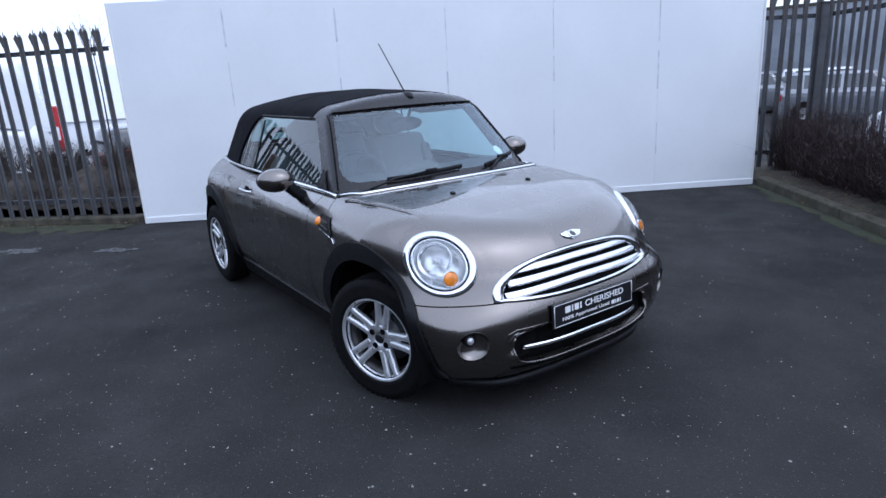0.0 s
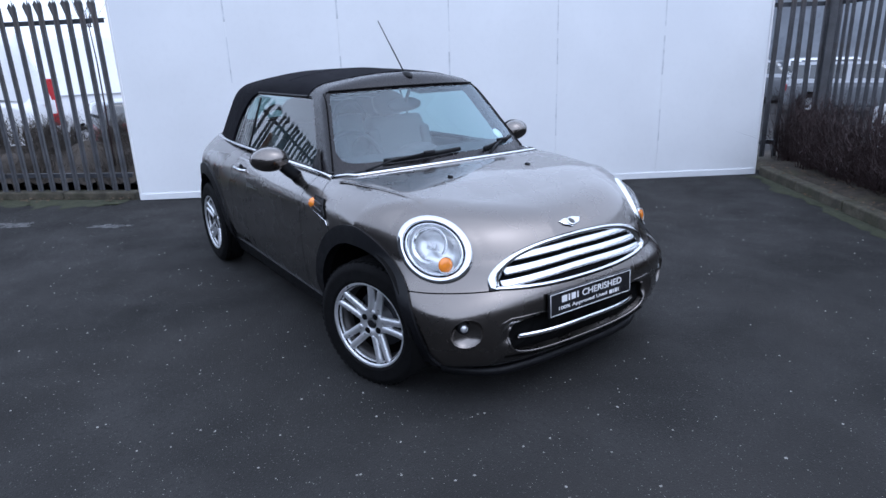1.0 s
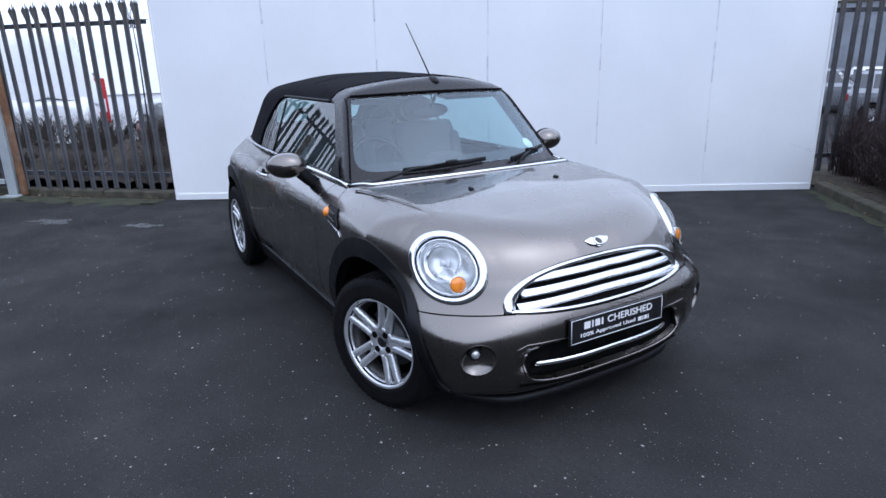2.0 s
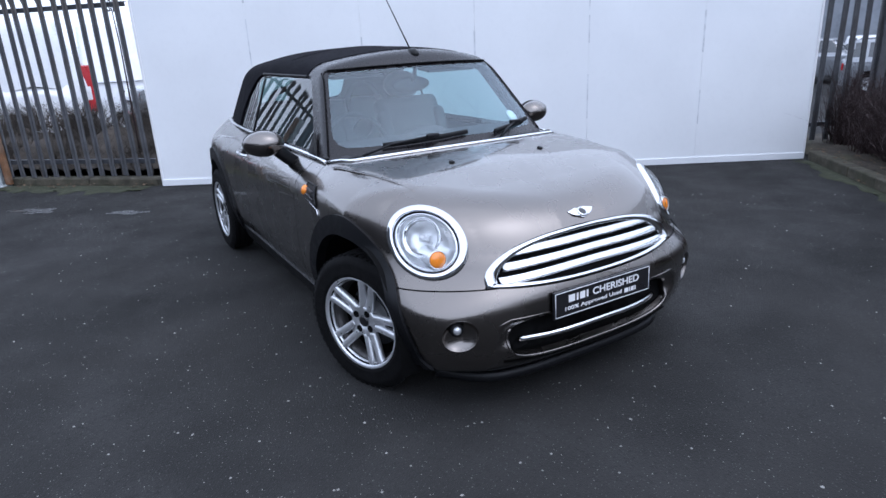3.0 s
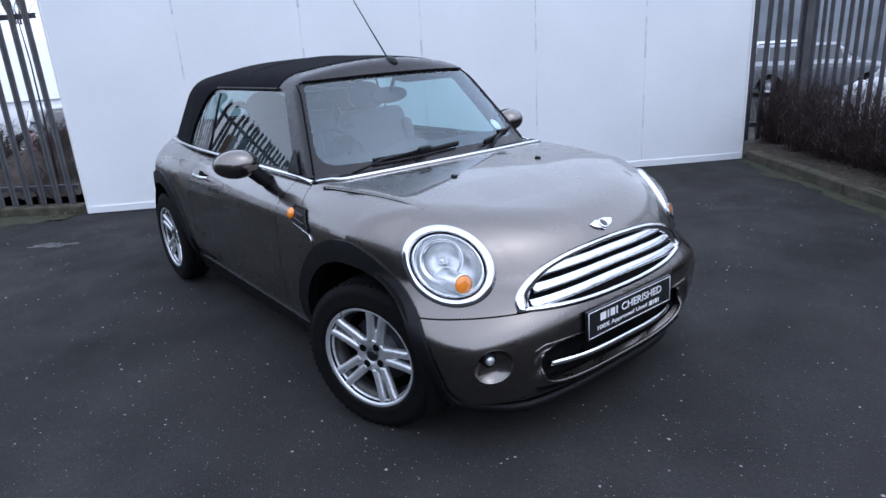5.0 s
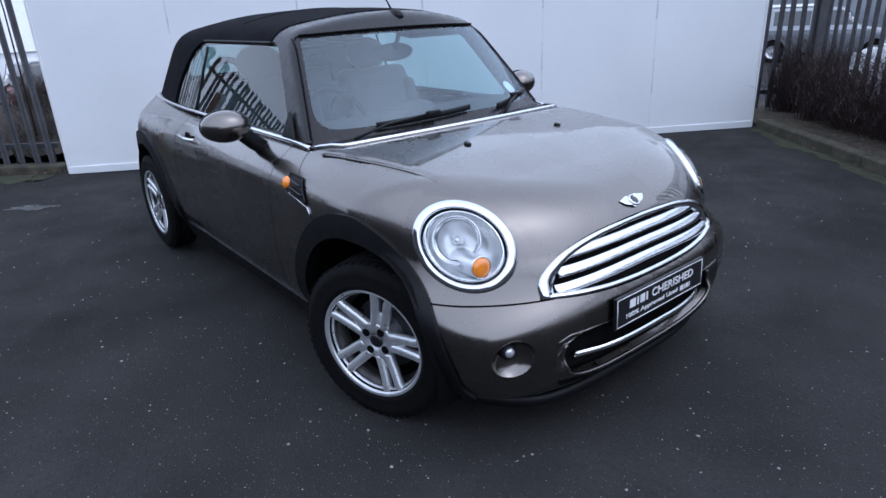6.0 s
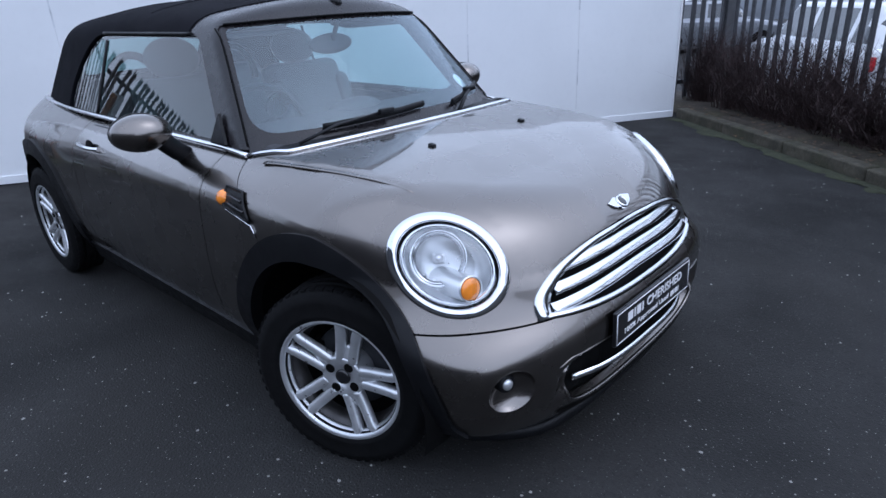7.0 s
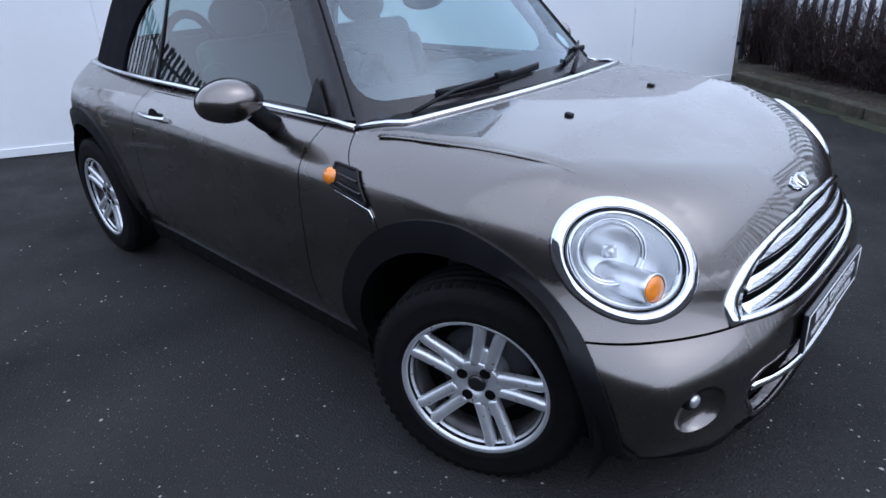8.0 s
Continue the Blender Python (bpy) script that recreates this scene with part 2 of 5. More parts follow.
SWEEP = spline([0.1, 0.25, 0.36, 0.44, 0.48, 0.52, 0.56, 0.62, 0.71, 0.80, 0.9], [0.72, 0.56, 0.48, 0.46, 0.50, 0.62, 0.75, 0.84, 0.91, 0.99, 1.08])
TAIL = spline([0.16, 0.3, 0.5, 0.7, 0.95], [-1.74, -1.81, -1.83, -1.80, -1.72])


def ramp_in(q, width):
    """Nought outside q = 1, rising to one within the given width."""
    return np.clip((1 - q) / width, 0, 1)


def q_fog(y, z):
    return np.hypot((np.abs(y) - 0.615) / 0.062, (z - 0.391) / 0.064)


def q_mouth(y, z):
    """The oval hollow of the lower air intake: one at its crease."""
    y = np.abs(y)
    return ((y / 0.485) ** 6 + (np.abs(z - 0.316 - 0.018 * (y / 0.44) ** 2) / 0.108) ** 3.2) ** 0.25


def dents(y, z):
    """How deep the intake's hollow is pressed into the bumper."""
    t = ramp_in(q_mouth(y, z), 0.26)
    upper = np.clip((z - 0.30) / 0.05, 0, 1)
    return 0.034 * t * (1.6 - 0.6 * t) * upper * upper * (3 - 2 * upper)


def g_body(p):
    """Less than nothing inside the lower body: flank, bonnet, nose, tail and floor, softly joined."""
    x, y, z = p[..., 0], np.abs(p[..., 1]), p[..., 2]
    flank = y - WIDTH(x) - FLANK(z)
    top = z - HOOD(x) + np.clip(CROWN(x), -0.03, 0.03) * (y / 0.6) ** 2
    t = np.clip((0.680 - 0.185 * (x - 0.8) - y) / 0.026 + 0.5, 0, 1)
    top = top - 0.0085 * t * t * (3 - 2 * t) * np.clip((1.50 - x) / 0.22, 0, 1) * np.clip((x - 0.72) / 0.1, 0, 1)
    nose = (x - NOSE(z) + SWEEP(z) * y ** 3.4 + np.where(z < 0.46, dents(y, z), 0.0)) * 0.8
    tail = (TAIL(z) + 0.8 * y ** 4 - x) * 0.85
    soft = 0.10 + 0.11 * np.clip((y - 0.12) / 0.35, 0, 1) * np.clip((z - 0.56) / 0.10, 0, 1) * np.clip((x - 1.2) / 0.2, 0, 1)
    return smax(smax(smax(flank, top, 0.05 + 0.07 * np.clip((x - 0.9) / 0.3, 0, 1)), smax(nose, tail, 0.02), soft), 0.145 - z, 0.03)


ROOF = spline([-1.7, -1.35, -1.0, -0.5, 0.0, 0.4, 0.6], [1.18, 1.33, 1.385, 1.41, 1.408, 1.388, 1.365])


def g_cabin(p):
    """Less than nothing inside the glasshouse and hood cloth."""
    x, y, z = p[..., 0], np.abs(p[..., 1]), p[..., 2]
    roof = z - ROOF(x) + 0.24 * y ** 2 * 1.15
    side = (y - 0.664 + 0.36 * (z - 0.92) + 0.10 * np.clip(-x - 0.6, 0, 2) ** 2) * 0.95
    screen = (x - 0.885 + 1.02 * (z - 0.94) + 0.48 * y ** 2) * 0.7
    back = (-x - 1.70 + 0.85 * (z - 0.95) + 0.45 * y ** 2 + 1.2 * np.clip(z - 1.2, 0, 1) ** 2) * 0.85
    return smax(smax(smax(roof, side, 0.07), screen, 0.03), back, 0.10)


def gradient(g, p, e=1e-3):
    d = np.stack([g(p + e * np.eye(3)[i]) - g(p - e * np.eye(3)[i]) for i in range(3)], -1)
    return d / np.maximum(np.linalg.norm(d, axis=-1, keepdims=True), 1e-9)


def meet(g, eye, way, far=2.6):
    """Where rays from inside the shape g leave it."""
    eye, way = np.broadcast_arrays(np.asarray(eye, float), np.asarray(way, float))
    lo, hi = np.zeros(eye.shape[:-1]), np.full(eye.shape[:-1], far)
    for _ in range(36):
        mid = (lo + hi) / 2
        inside = g(eye + way * mid[..., None]) < 0
        lo, hi = np.where(inside, mid, lo), np.where(inside, hi, mid)
    return eye + way * hi[..., None]


def hull(g, back, ahead, z, step, turns, cap, low=0.0, high=math.tau, front=0):
    """A shape's skin as a net of quads: rings round its length, and a cap of rays at either end."""
    t = np.linspace(low, high, turns, endpoint=high - low < 6.28)
    ring = np.stack([np.zeros_like(t), np.cos(t), np.sin(t)], -1)
    rows = []
    front = front or cap
    for a in np.linspace(88.5, 90.0 / front, front):
        rows.append(meet(g, (ahead, 0, z), ring * math.cos(radians(a)) + np.array([math.sin(radians(a)), 0, 0])))
    for x in np.linspace(ahead, back, int((ahead - back) / step) + 1):
        rows.append(meet(g, (x, 0, z), ring))
    for a in np.linspace(90.0 / cap, 88.5, cap):
        rows.append(meet(g, (back, 0, z), ring * math.cos(radians(a)) - np.array([math.sin(radians(a)), 0, 0])))
    bm = bmesh.new()
    net = [[bm.verts.new(p) for p in row] for row in rows]
    closed = high - low > 6.28
    for a, b in zip(net, net[1:]):
        for i in range(turns if closed else turns - 1):
            j = (i + 1) % turns
            bm.faces.new((a[i], b[i], b[j], a[j]))
    if closed:
        bm.faces.new(net[0])
        bm.faces.new(net[-1][::-1])
    return bm


def cut(bm, f, where=None):
    """Splits the skin along f = 0."""
    bm.verts.index_update()
    co = np.array([v.co[:] for v in bm.verts])
    val = f(co)
    val = np.where(np.abs(val) < 1e-6, 1e-6, val)
    edges = list(bm.edges)
    ij = np.array([(e.verts[0].index, e.verts[1].index) for e in edges])
    hit = val[ij[:, 0]] * val[ij[:, 1]] < 0
    if where is not None:
        hit &= where((co[ij[:, 0]] + co[ij[:, 1]]) / 2)
    pick = np.nonzero(hit)[0]
    if not len(pick):
        return
    a, b = co[ij[pick, 0]], co[ij[pick, 1]]
    lo, hi, sign = np.zeros(len(pick)), np.ones(len(pick)), np.sign(val[ij[pick, 0]])
    for _ in range(18):
        mid = (lo + hi) / 2
        same = np.sign(f(a + (b - a) * mid[:, None])) == sign
        lo, hi = np.where(same, mid, lo), np.where(same, hi, mid)
    fresh = set()
    for k, fac in zip(pick, np.clip(hi, 0.001, 0.999)):
        e = edges[k]
        fresh.add(bmesh.utils.edge_split(e, e.verts[0], float(fac))[1])
    for face in {q for v in fresh for q in v.link_faces}:
        vs = [v for v in face.verts if v in fresh]
        if len(vs) == 2 and not any(e.other_vert(vs[0]) is vs[1] for e in vs[0].link_edges if e in face.edges[:]):
            bmesh.utils.face_split(face, vs[0], vs[1])
        elif len(vs) == 4:
            one, _ = bmesh.utils.face_split(face, vs[0], vs[1]) if vs[0] not in [e.other_vert(vs[1]) for e in vs[1].link_edges] else (None, None)


def panels(bm, g, sort):
    """The skin's faces, gathered by the name that sort gives to their middles."""
    bm.verts.index_update()
    co = np.array([v.co[:] for v in bm.verts])
    for _ in range(2):
        co = co - gradient(g, co) * g(co)[:, None] * 0.9
    nor = gradient(g, co)
    groups = {}
    for f in bm.faces:
        vs = [v.index for v in f.verts]
        mid = co[vs].mean(0)
        groups.setdefault(sort(*mid), []).append(vs)
    return co, nor, groups


def panel(name, co, nor, faces, mat, parent, out=0.0, lip=0.012, label=""):
    """A sheet-metal panel: its faces with the shape's own normals, and an edge turned inwards."""
    used = sorted({i for f in faces for i in f})
    at = {i: k for k, i in enumerate(used)}
    pts, n = co[used] + nor[used] * out, nor[used]
    fs = [[at[i] for i in f] for f in faces]
    loops = [n[i] for f in fs for i in f]
    count = {}
    for f in fs:
        for a, b in zip(f, f[1:] + f[:1]):
            count[(a, b)] = True
    rim = [(a, b) for a, b in count if (b, a) not in count]
    verts = [tuple(p) for p in pts]
    for a, b in rim if lip else ():
        k = len(verts)
        quad = [pts[b], pts[a], pts[a] - n[a] * lip, pts[b] - n[b] * lip]
        verts += [tuple(p) for p in quad]
        fs.append([k, k + 1, k + 2, k + 3])
        d = np.cross(quad[1] - quad[0], quad[2] - quad[0])
        d = d / max(np.linalg.norm(d), 1e-9)
        loops += [d] * 4
    ob = part(name, (verts, [], fs), mat, parent, label)
    ob.data.normals_split_custom_set([tuple(v) for v in loops])
    return ob


def surf_x(y, z, g=g_body, inside=1.0):
    y, z = np.broadcast_arrays(np.asarray(y, float), np.asarray(z, float))
    return meet(g, np.stack([np.full_like(y, inside), y, z], -1), (1, 0, 0), 1.5)[..., 0]


def surf_y(x, z, g=g_body):
    """The right flank, y below nought."""
    x, z = np.broadcast_arrays(np.asarray(x, float), np.asarray(z, float))
    return meet(g, np.stack([x, np.zeros_like(x), z], -1), (0, -1, 0), 1.2)[..., 1]


def surf_z(x, y, g=g_body, base=0.5):
    x, y = np.broadcast_arrays(np.asarray(x, float), np.asarray(y, float))
    return meet(g, np.stack([x, y, np.full_like(x, base)], -1), (0, 0, 1), 1.5)[..., 2]


def lifted(p, out, g=g_body):
    p = np.asarray(p, float)
    return p + gradient(g, p) * out


def net(rows, close=False):
    """Faces over a grid of points."""
    rows = np.asarray(rows)
    u, v = rows.shape[:2]
    fs = [(i * v + j, i * v + (j + 1) % v, (i + 1) * v + (j + 1) % v, (i + 1) * v + j) for i in range(u - 1) for j in range(v if close else v - 1)]
    return [tuple(p) for p in rows.reshape(-1, 3)], [], fs


def mirrored(bm):
    """The same on the other side of the car."""
    c = bm.copy()
    bmesh.ops.scale(c, verts=c.verts[:], vec=(1, -1, 1))
    bmesh.ops.reverse_faces(c, faces=c.faces[:])
    return c

# ---- the yard ----
K0, KU, KV = Vector((-0.25, 5.24)), Vector((0.778, -0.628)).normalized(), Vector((0.628, 0.778)).normalized()
W0, WU = Vector((-4.085, -0.871)), Vector((3.807, 6.073)).normalized()
WN = Vector((-WU.y, WU.x))
L0, LU = Vector((-4.20, -0.90)), Vector((-0.68, -0.74)).normalized()
LN = Vector((-LU.y, LU.x))


def along(o, u, s, v=None, d=0.0, z=0.0):
    p = o + u * s + (v * d if v is not None else Vector((0, 0)))
    return Vector((p.x, p.y, z))


def heading(u):
    return math.degrees(math.atan2(u.y, u.x))


def drop(x, y):
    """How far the neighbouring lots lie below the yard."""
    p = Vector((x, y))
    left = (p - L0).dot(-LN) if (p - L0).dot(LU) > -0.3 else -1.0
    behind = (p - W0).dot(WN) if (p - K0).dot(KV) > -1.5 or (p - W0).dot(WU) < 6.0 else -1.0
    d = max(left, behind - 0.4, (p - K0).dot(KV) - 1.6)
    t = min(max((d - 0.5) / 1.6, 0), 1)
    return -0.6 * t * t * (3 - 2 * t)


bm = bmesh.new()
bmesh.ops.create_grid(bm, x_segments=110, y_segments=110, size=1)
for v in bm.verts:
    r = max(abs(v.co.x), abs(v.co.y))
    v.co *= 14 * r + 386 * r ** 6 if r > 0 else 0
    v.co.z = drop(v.co.x, v.co.y)
ground = tagged(part("ground", bm, ASPHALT), "dark worn tarmac yard with scattered pale grit", "ground", kind="structure")


def hoarding():
    """Six white boards in a row, on a white foot rail, with capped joints behind."""
    wall = thing("wall_north", "white painted boards joined into a tall screen wall", "wall", kind="structure")
    rz = heading(WU)
    width, height, thick = 7.168 / 6, 2.385, 0.03
    for i in range(6):
        c = along(W0, WU, width * (i + 0.5), WN, thick / 2)
        lean = random.uniform(-0.0015, 0.0015)
        b = box(width - 0.0018, thick, height, 0.001, pose(c.x, c.y, height / 2 + 0.015, lean * 57, 0, rz))
        part("panel", b, PANEL, wall)
    c = along(W0, WU, 7.168 / 2, WN, -0.006)
    part("foot_rail", box(7.168, 0.012, 0.07, 0.003, pose(c.x, c.y, 0.045, 0, 0, rz)), PANEL, wall)
    for s in (0.004, 7.164):
        c = along(W0, WU, s, WN, -0.004)
        part("edge_strip", box(0.022, 0.010, height, 0.002, pose(c.x, c.y, height / 2 + 0.015, 0, 0, rz)), WHITE, wall)
    # Thin grey strips stand for the smudges along the joints.
    for i in range(1, 6):
        for low in (0.25, 1.0, 1.55):
            tall = random.uniform(0.22, 0.5)
            c = along(W0, WU, width * i + random.uniform(-0.004, 0.004), WN, -0.0008)
            part("joint_filler", box(random.uniform(0.010, 0.020), 0.0016, tall, 0.0006, pose(c.x, c.y, low + tall / 2 + random.uniform(0, 0.35), 0, 0, rz)), SMUDGE, wall, "grey smudge along the board joint")
    for i in range(7):
        c = along(W0, WU, min(max(width * i, 0.05), 7.11), WN, 0.065)
        part("stud", box(0.05, 0.07, height - 0.05, 0.003, pose(c.x, c.y, height / 2, 0, 0, rz)), TRIM, wall)
    return wall


def pale_mesh():
    """One palisade pale: a ridged steel strip with a split three-point head."""
    bm = bmesh.new()
    xs = [(-0.034, 0.0), (-0.022, 0.012), (-0.010, 0.004), (0.010, 0.004), (0.022, 0.012), (0.034, 0.0)]
    tops = [1.98, 2.03, 1.99, 1.99, 2.03, 1.98]
    spread = [-0.018, -0.004, 0, 0, 0.004, 0.018]
    front, backs = [], []
    for k, y0 in enumerate((0.0, -0.004)):
        for (x, y), t, sp in zip(xs, tops, spread):
            col = [bm.verts.new((x, -y - y0, z)) for z in (0.0, 1.0, 1.90)]
            col.append(bm.verts.new((x + sp, -y - y0 - (0.02 if abs(sp) > 0.01 else 0), t + 0.03)))
            (front if k == 0 else backs).append(col)
    tip = bm.verts.new((0, -0.004, 2.10)), bm.verts.new((0, 0.0, 2.10))
    for cols, flip in ((front, False), (backs, True)):
        for a, b in zip(cols, cols[1:]):
            for i in range(3):
                q = (a[i], b[i], b[i + 1], a[i + 1])
                bm.faces.new(q[::-1] if flip else q)
    bm.faces.new((front[2][3], front[3][3], tip[0]))
    bm.faces.new((backs[3][3], backs[2][3], tip[1]))
    for c in (0, 5):
        for i in range(3):
            bm.faces.new((front[c][i], front[c][i + 1], backs[c][i + 1], backs[c][i]))
    me = bpy.data.meshes.new("pale")
    bm.to_mesh(me)
    bm.free()
    me.materials.append(STEEL)
    return me


PALE = pale_mesh()


def palisade(o, u, side, start, end, label, base=0.115, posts=(), pitch=0.157, group="palisade fence", rails=(0.285, 1.955)):
    """Pales bolted to two rails between posts; side points to the yard."""
    fence = thing("palisade_fence", label, "fence", group=group)
    rz = heading(u)
    face = 0 if Vector((u.y, -u.x)).dot(side) > 0 else 180
    n = int((end - start) / pitch)
    for i in range(n):
        ob = new("pale", PALE)
        p = along(o, u, start + pitch * (i + 0.5) + random.uniform(-0.006, 0.006), side, 0.02, base + random.uniform(-0.012, 0.012))
        ob.matrix_world = pose(*p, random.uniform(-0.6, 0.6), random.uniform(-0.7, 0.7), rz + face + random.uniform(-2, 2))
        ob.parent = fence
    mid = along(o, u, (start + end) / 2)
    for z in rails:
        part("rail", join(box(end - start, 0.006, 0.05, 0.001, pose(mid.x, mid.y, z, 0, 0, rz)), box(end - start, 0.04, 0.006, 0.001, pose(*along(o, u, (start + end) / 2, side, -0.02, z + 0.022), 0, 0, rz))), RAIL, fence)
    for s in posts:
        p = along(o, u, s, side, -0.07)
        part("post", box(0.10, 0.06, 2.0, 0.004, pose(p.x, p.y, 1.0, 0, 0, rz)), STEEL, fence)
    return fence


def kerb(o, u, v, start, end, name, label, h=0.10, w=0.13, unit=0.915):
    line = thing(name, label, "kerb", kind="structure")
    s = start
    while s < end:
        l = min(unit, end - s)
        p = along(o, u, s + l / 2, v, w / 2, h / 2 - 0.02)
        b = box(l - 0.006, w, h + 0.04 + random.uniform(-0.008, 0.008), 0.018, pose(p.x, p.y, p.z, random.uniform(-1, 1), 0, heading(u)), 3)
        part("kerbstone", b, CONCRETE, line)
        s += l
    return line


hoarding()
palisade(L0, LU, LN, 0.0, 12.0, "weathered galvanised steel palisade fence beside the white screen", posts=(2.75, 5.5, 8.25, 11))
palisade(K0 + KV * 0.94, KU, -KV, -0.58, 13.0, "galvanised steel palisade fence behind a bare hedge", posts=(2.6, 5.35, 8.1, 10.8), base=0.125, rails=(0.30, 1.915))
CORNER = K0 + KV * 0.94 - KU * 0.69
palisade(CORNER, (W0 + WU * 6.0 + WN * 0.45 - CORNER).normalized(), Vector((-WN.x, -WN.y)), 0.0, 1.7, "galvanised steel palisade fence running behind the white screen", posts=(), base=0.125, rails=(0.30, 1.915))
corner = thing("corner_post", "broad grey steel post where the two fences meet", "post")
part("post", box(0.15, 0.15, 2.05, 0.008, pose(CORNER.x, CORNER.y, 1.025, 0, 0, heading(KU))), STEEL, corner)
part("cap", box(0.17, 0.17, 0.02, 0.004, pose(CORNER.x, CORNER.y, 2.06, 0, 0, heading(KU))), RAIL, corner)
kerb(K0, KU, KV, 0.0, 13.0, "kerb", "mossy concrete kerb edging the planting bed")
kerb(L0 + LN * 0.02, LU, -LN, 0.0, 12.0, "plinth", "low mossy concrete plinth under the fence", h=0.09, w=0.16)


def strip(name, o, u, v, s0, s1, d0, d1, z, mat, label, category, rough=0.03, step=0.12):
    """An uneven strip of earth or moss along a line."""
    ns, nd = max(int((s1 - s0) / step), 2), max(int((d1 - d0) / step), 3)
    rows = []
    for i in range(ns + 1):
        row = []
        for j in range(nd + 1):
            p = along(o, u, s0 + (s1 - s0) * i / ns, v, d0 + (d1 - d0) * j / nd)
            if j == nd:
                ragged = noise.noise(p * 4.3) + 0.6 * noise.noise(p * 13)
                p = along(o, u, s0 + (s1 - s0) * i / ns, v, d0 + (d1 - d0) * (1 + 0.8 * min(ragged, 0.6) if d1 - d0 < 0.8 else 1))
            edge = min(j, nd - j, 1)
            row.append((p.x, p.y, z * (1 if edge else 0.25) + rough * edge * noise.noise(p * 3.1) + 0.5 * rough * edge * noise.noise(p * 9)))
        rows.append(row)
    return tagged(part(name, net(rows), mat), label, category, kind="structure")


strip("planting_bed", K0, KU, KV, -1.1, 13.0, 0.06, 2.2, 0.102, SOIL, "dark damp soil with leaf litter behind the kerb", "soil")
strip("moss_strip", L0, LU, LN, 0.05, 9.0, 0.01, 0.36, 0.009, MOSS, "green moss along the foot of the plinth", "moss", 0.012, 0.06)
strip("moss_strip", K0, KU, -KV, 0.1, 9.0, 0.0, 0.15, 0.008, MOSS, "green moss along the foot of the kerb", "moss", 0.010, 0.06)
rows = []
for i in range(91):
    row = []
    for j in range(24):
        d = 0.15 + 4.35 * j / 23
        p = along(L0, LU, 0.10 + 14.0 * i / 90, -LN, d)
        hump = spline([0, 0.4, 1.2, 2.2, 4.5], [0.08, 0.30, 0.48, 0.30, -0.66])(d)
        row.append((p.x, p.y, float(hump) + 0.12 * min(d, 1) * noise.noise(p * 2.3) + 0.06 * noise.noise(p * 7)))
    rows.append(row)
tagged(part("bank", net(rows), SCRUB), "rough brown bank of dead scrub behind the fence", "bank", kind="structure")


def twigs(count, rx, ry, h, seed, low=0.0, thick=0.004, lean=0.5, bow=0.25, side=0):
    """Thin three-sided shoots fanning up from the ground, with side twigs, as vertices and faces."""
    rng = np.random.default_rng(seed)
    verts, faces = [], []

    def shoot(at, way, curl, thick0, steps):
        k = len(verts)
        for a in range(steps + 1):
            q = a / steps
            c = at + way * q + curl * q * q
            r = thick0 * (1.15 - q)
            verts.extend([(c[0] + r, c[1], c[2]), (c[0] - r * 0.5, c[1] + r * 0.87, c[2]), (c[0] - r * 0.5, c[1] - r * 0.87, c[2])])
        for a in range(steps):
            for j in range(3):
                p, q = k + a * 3 + j, k + a * 3 + (j + 1) % 3
                faces.append((p, q, q + 3, p + 3))
    for i in range(count):
        at = np.array([rng.normal(0, rx * 0.45), rng.normal(0, ry * 0.4), low])
        tall = h * rng.uniform(0.4, 1.05)
        way = np.array([rng.normal(0, lean) * h * 0.5, rng.normal(0, lean) * h * 0.5, tall])
        curl = np.array([rng.normal(0, bow) * 0.4, rng.normal(0, bow) * 0.4, -0.1 * tall * rng.random()])
        shoot(at, way, curl, thick, 4)
        for _ in range(side):
            q = rng.uniform(0.35, 0.9)
            length = rng.uniform(0.08, 0.24) * h
            turn = rng.uniform(0, math.tau)
            shoot(at + way * q + curl * q * q, np.array([math.cos(turn), math.sin(turn), rng.uniform(0.1, 1.0)]) * length, np.zeros(3), thick * 0.6, 2)
    return verts, [], faces


for i in range(-1, 10):
    p = along(K0, KU, 0.17 + 0.62 * i + random.uniform(-0.06, 0.06), KV, 0.55, 0.06)
    bush = thing("hedge_bush", "bare red-brown twiggy winter hedge bush in dark soil", "hedge", pose(*p, 0, 0, heading(KU)), group="hedge bushes")
    tall = 0.86 + 0.12 * random.random()
    part("crown", twigs(250, 0.22 if i < 1 else 0.34, 0.17, tall, 20 + i, 0.0, 0.0045, 0.22 if i < 1 else 0.62, 0.2 if i < 1 else 0.42, 6), TWIG, bush)
    part("stem", twigs(14, 0.25, 0.12, 0.5, 40 + i, 0.0, 0.012, 0.8, 0.15), TWIG, bush)
for i in range(16):
    p = along(L0, LU, 0.42 + 0.36 * i, -LN, 0.5 + 0.5 * (i % 3) + 0.2 * random.random(), 0.12 + 0.16 * (i % 3))
    bush = thing("scrub_bush", "dead brown scrub behind the palisade fence", "scrub", pose(*p, 0, 0, heading(LU)), group="scrub bushes")
    part("crown", twigs(300, 0.34, 0.45, 0.46, 80 + i, 0.0, 0.006, 0.7, 0.35, 3), SCRUB, bush)


sapling = thing("sapling", "thin bare sapling rising behind the palisade fence", "sapling", pose(*along(L0, LU, 0.52, -LN, 0.45, 0.2), 0, 0, 0))
part("trunk", tube([(0, 0, 0), (0.02, 0.01, 0.7), (-0.01, 0.02, 1.35), (0.01, 0.0, 1.85)], 0.012, 0.012, 8, up=(1, 0, 0), taper=0.4), TWIG, sapling)
part("crown", twigs(16, 0.10, 0.10, 0.50, 71, 1.72, 0.004, 0.75, 0.3, 7), TWIG, sapling)


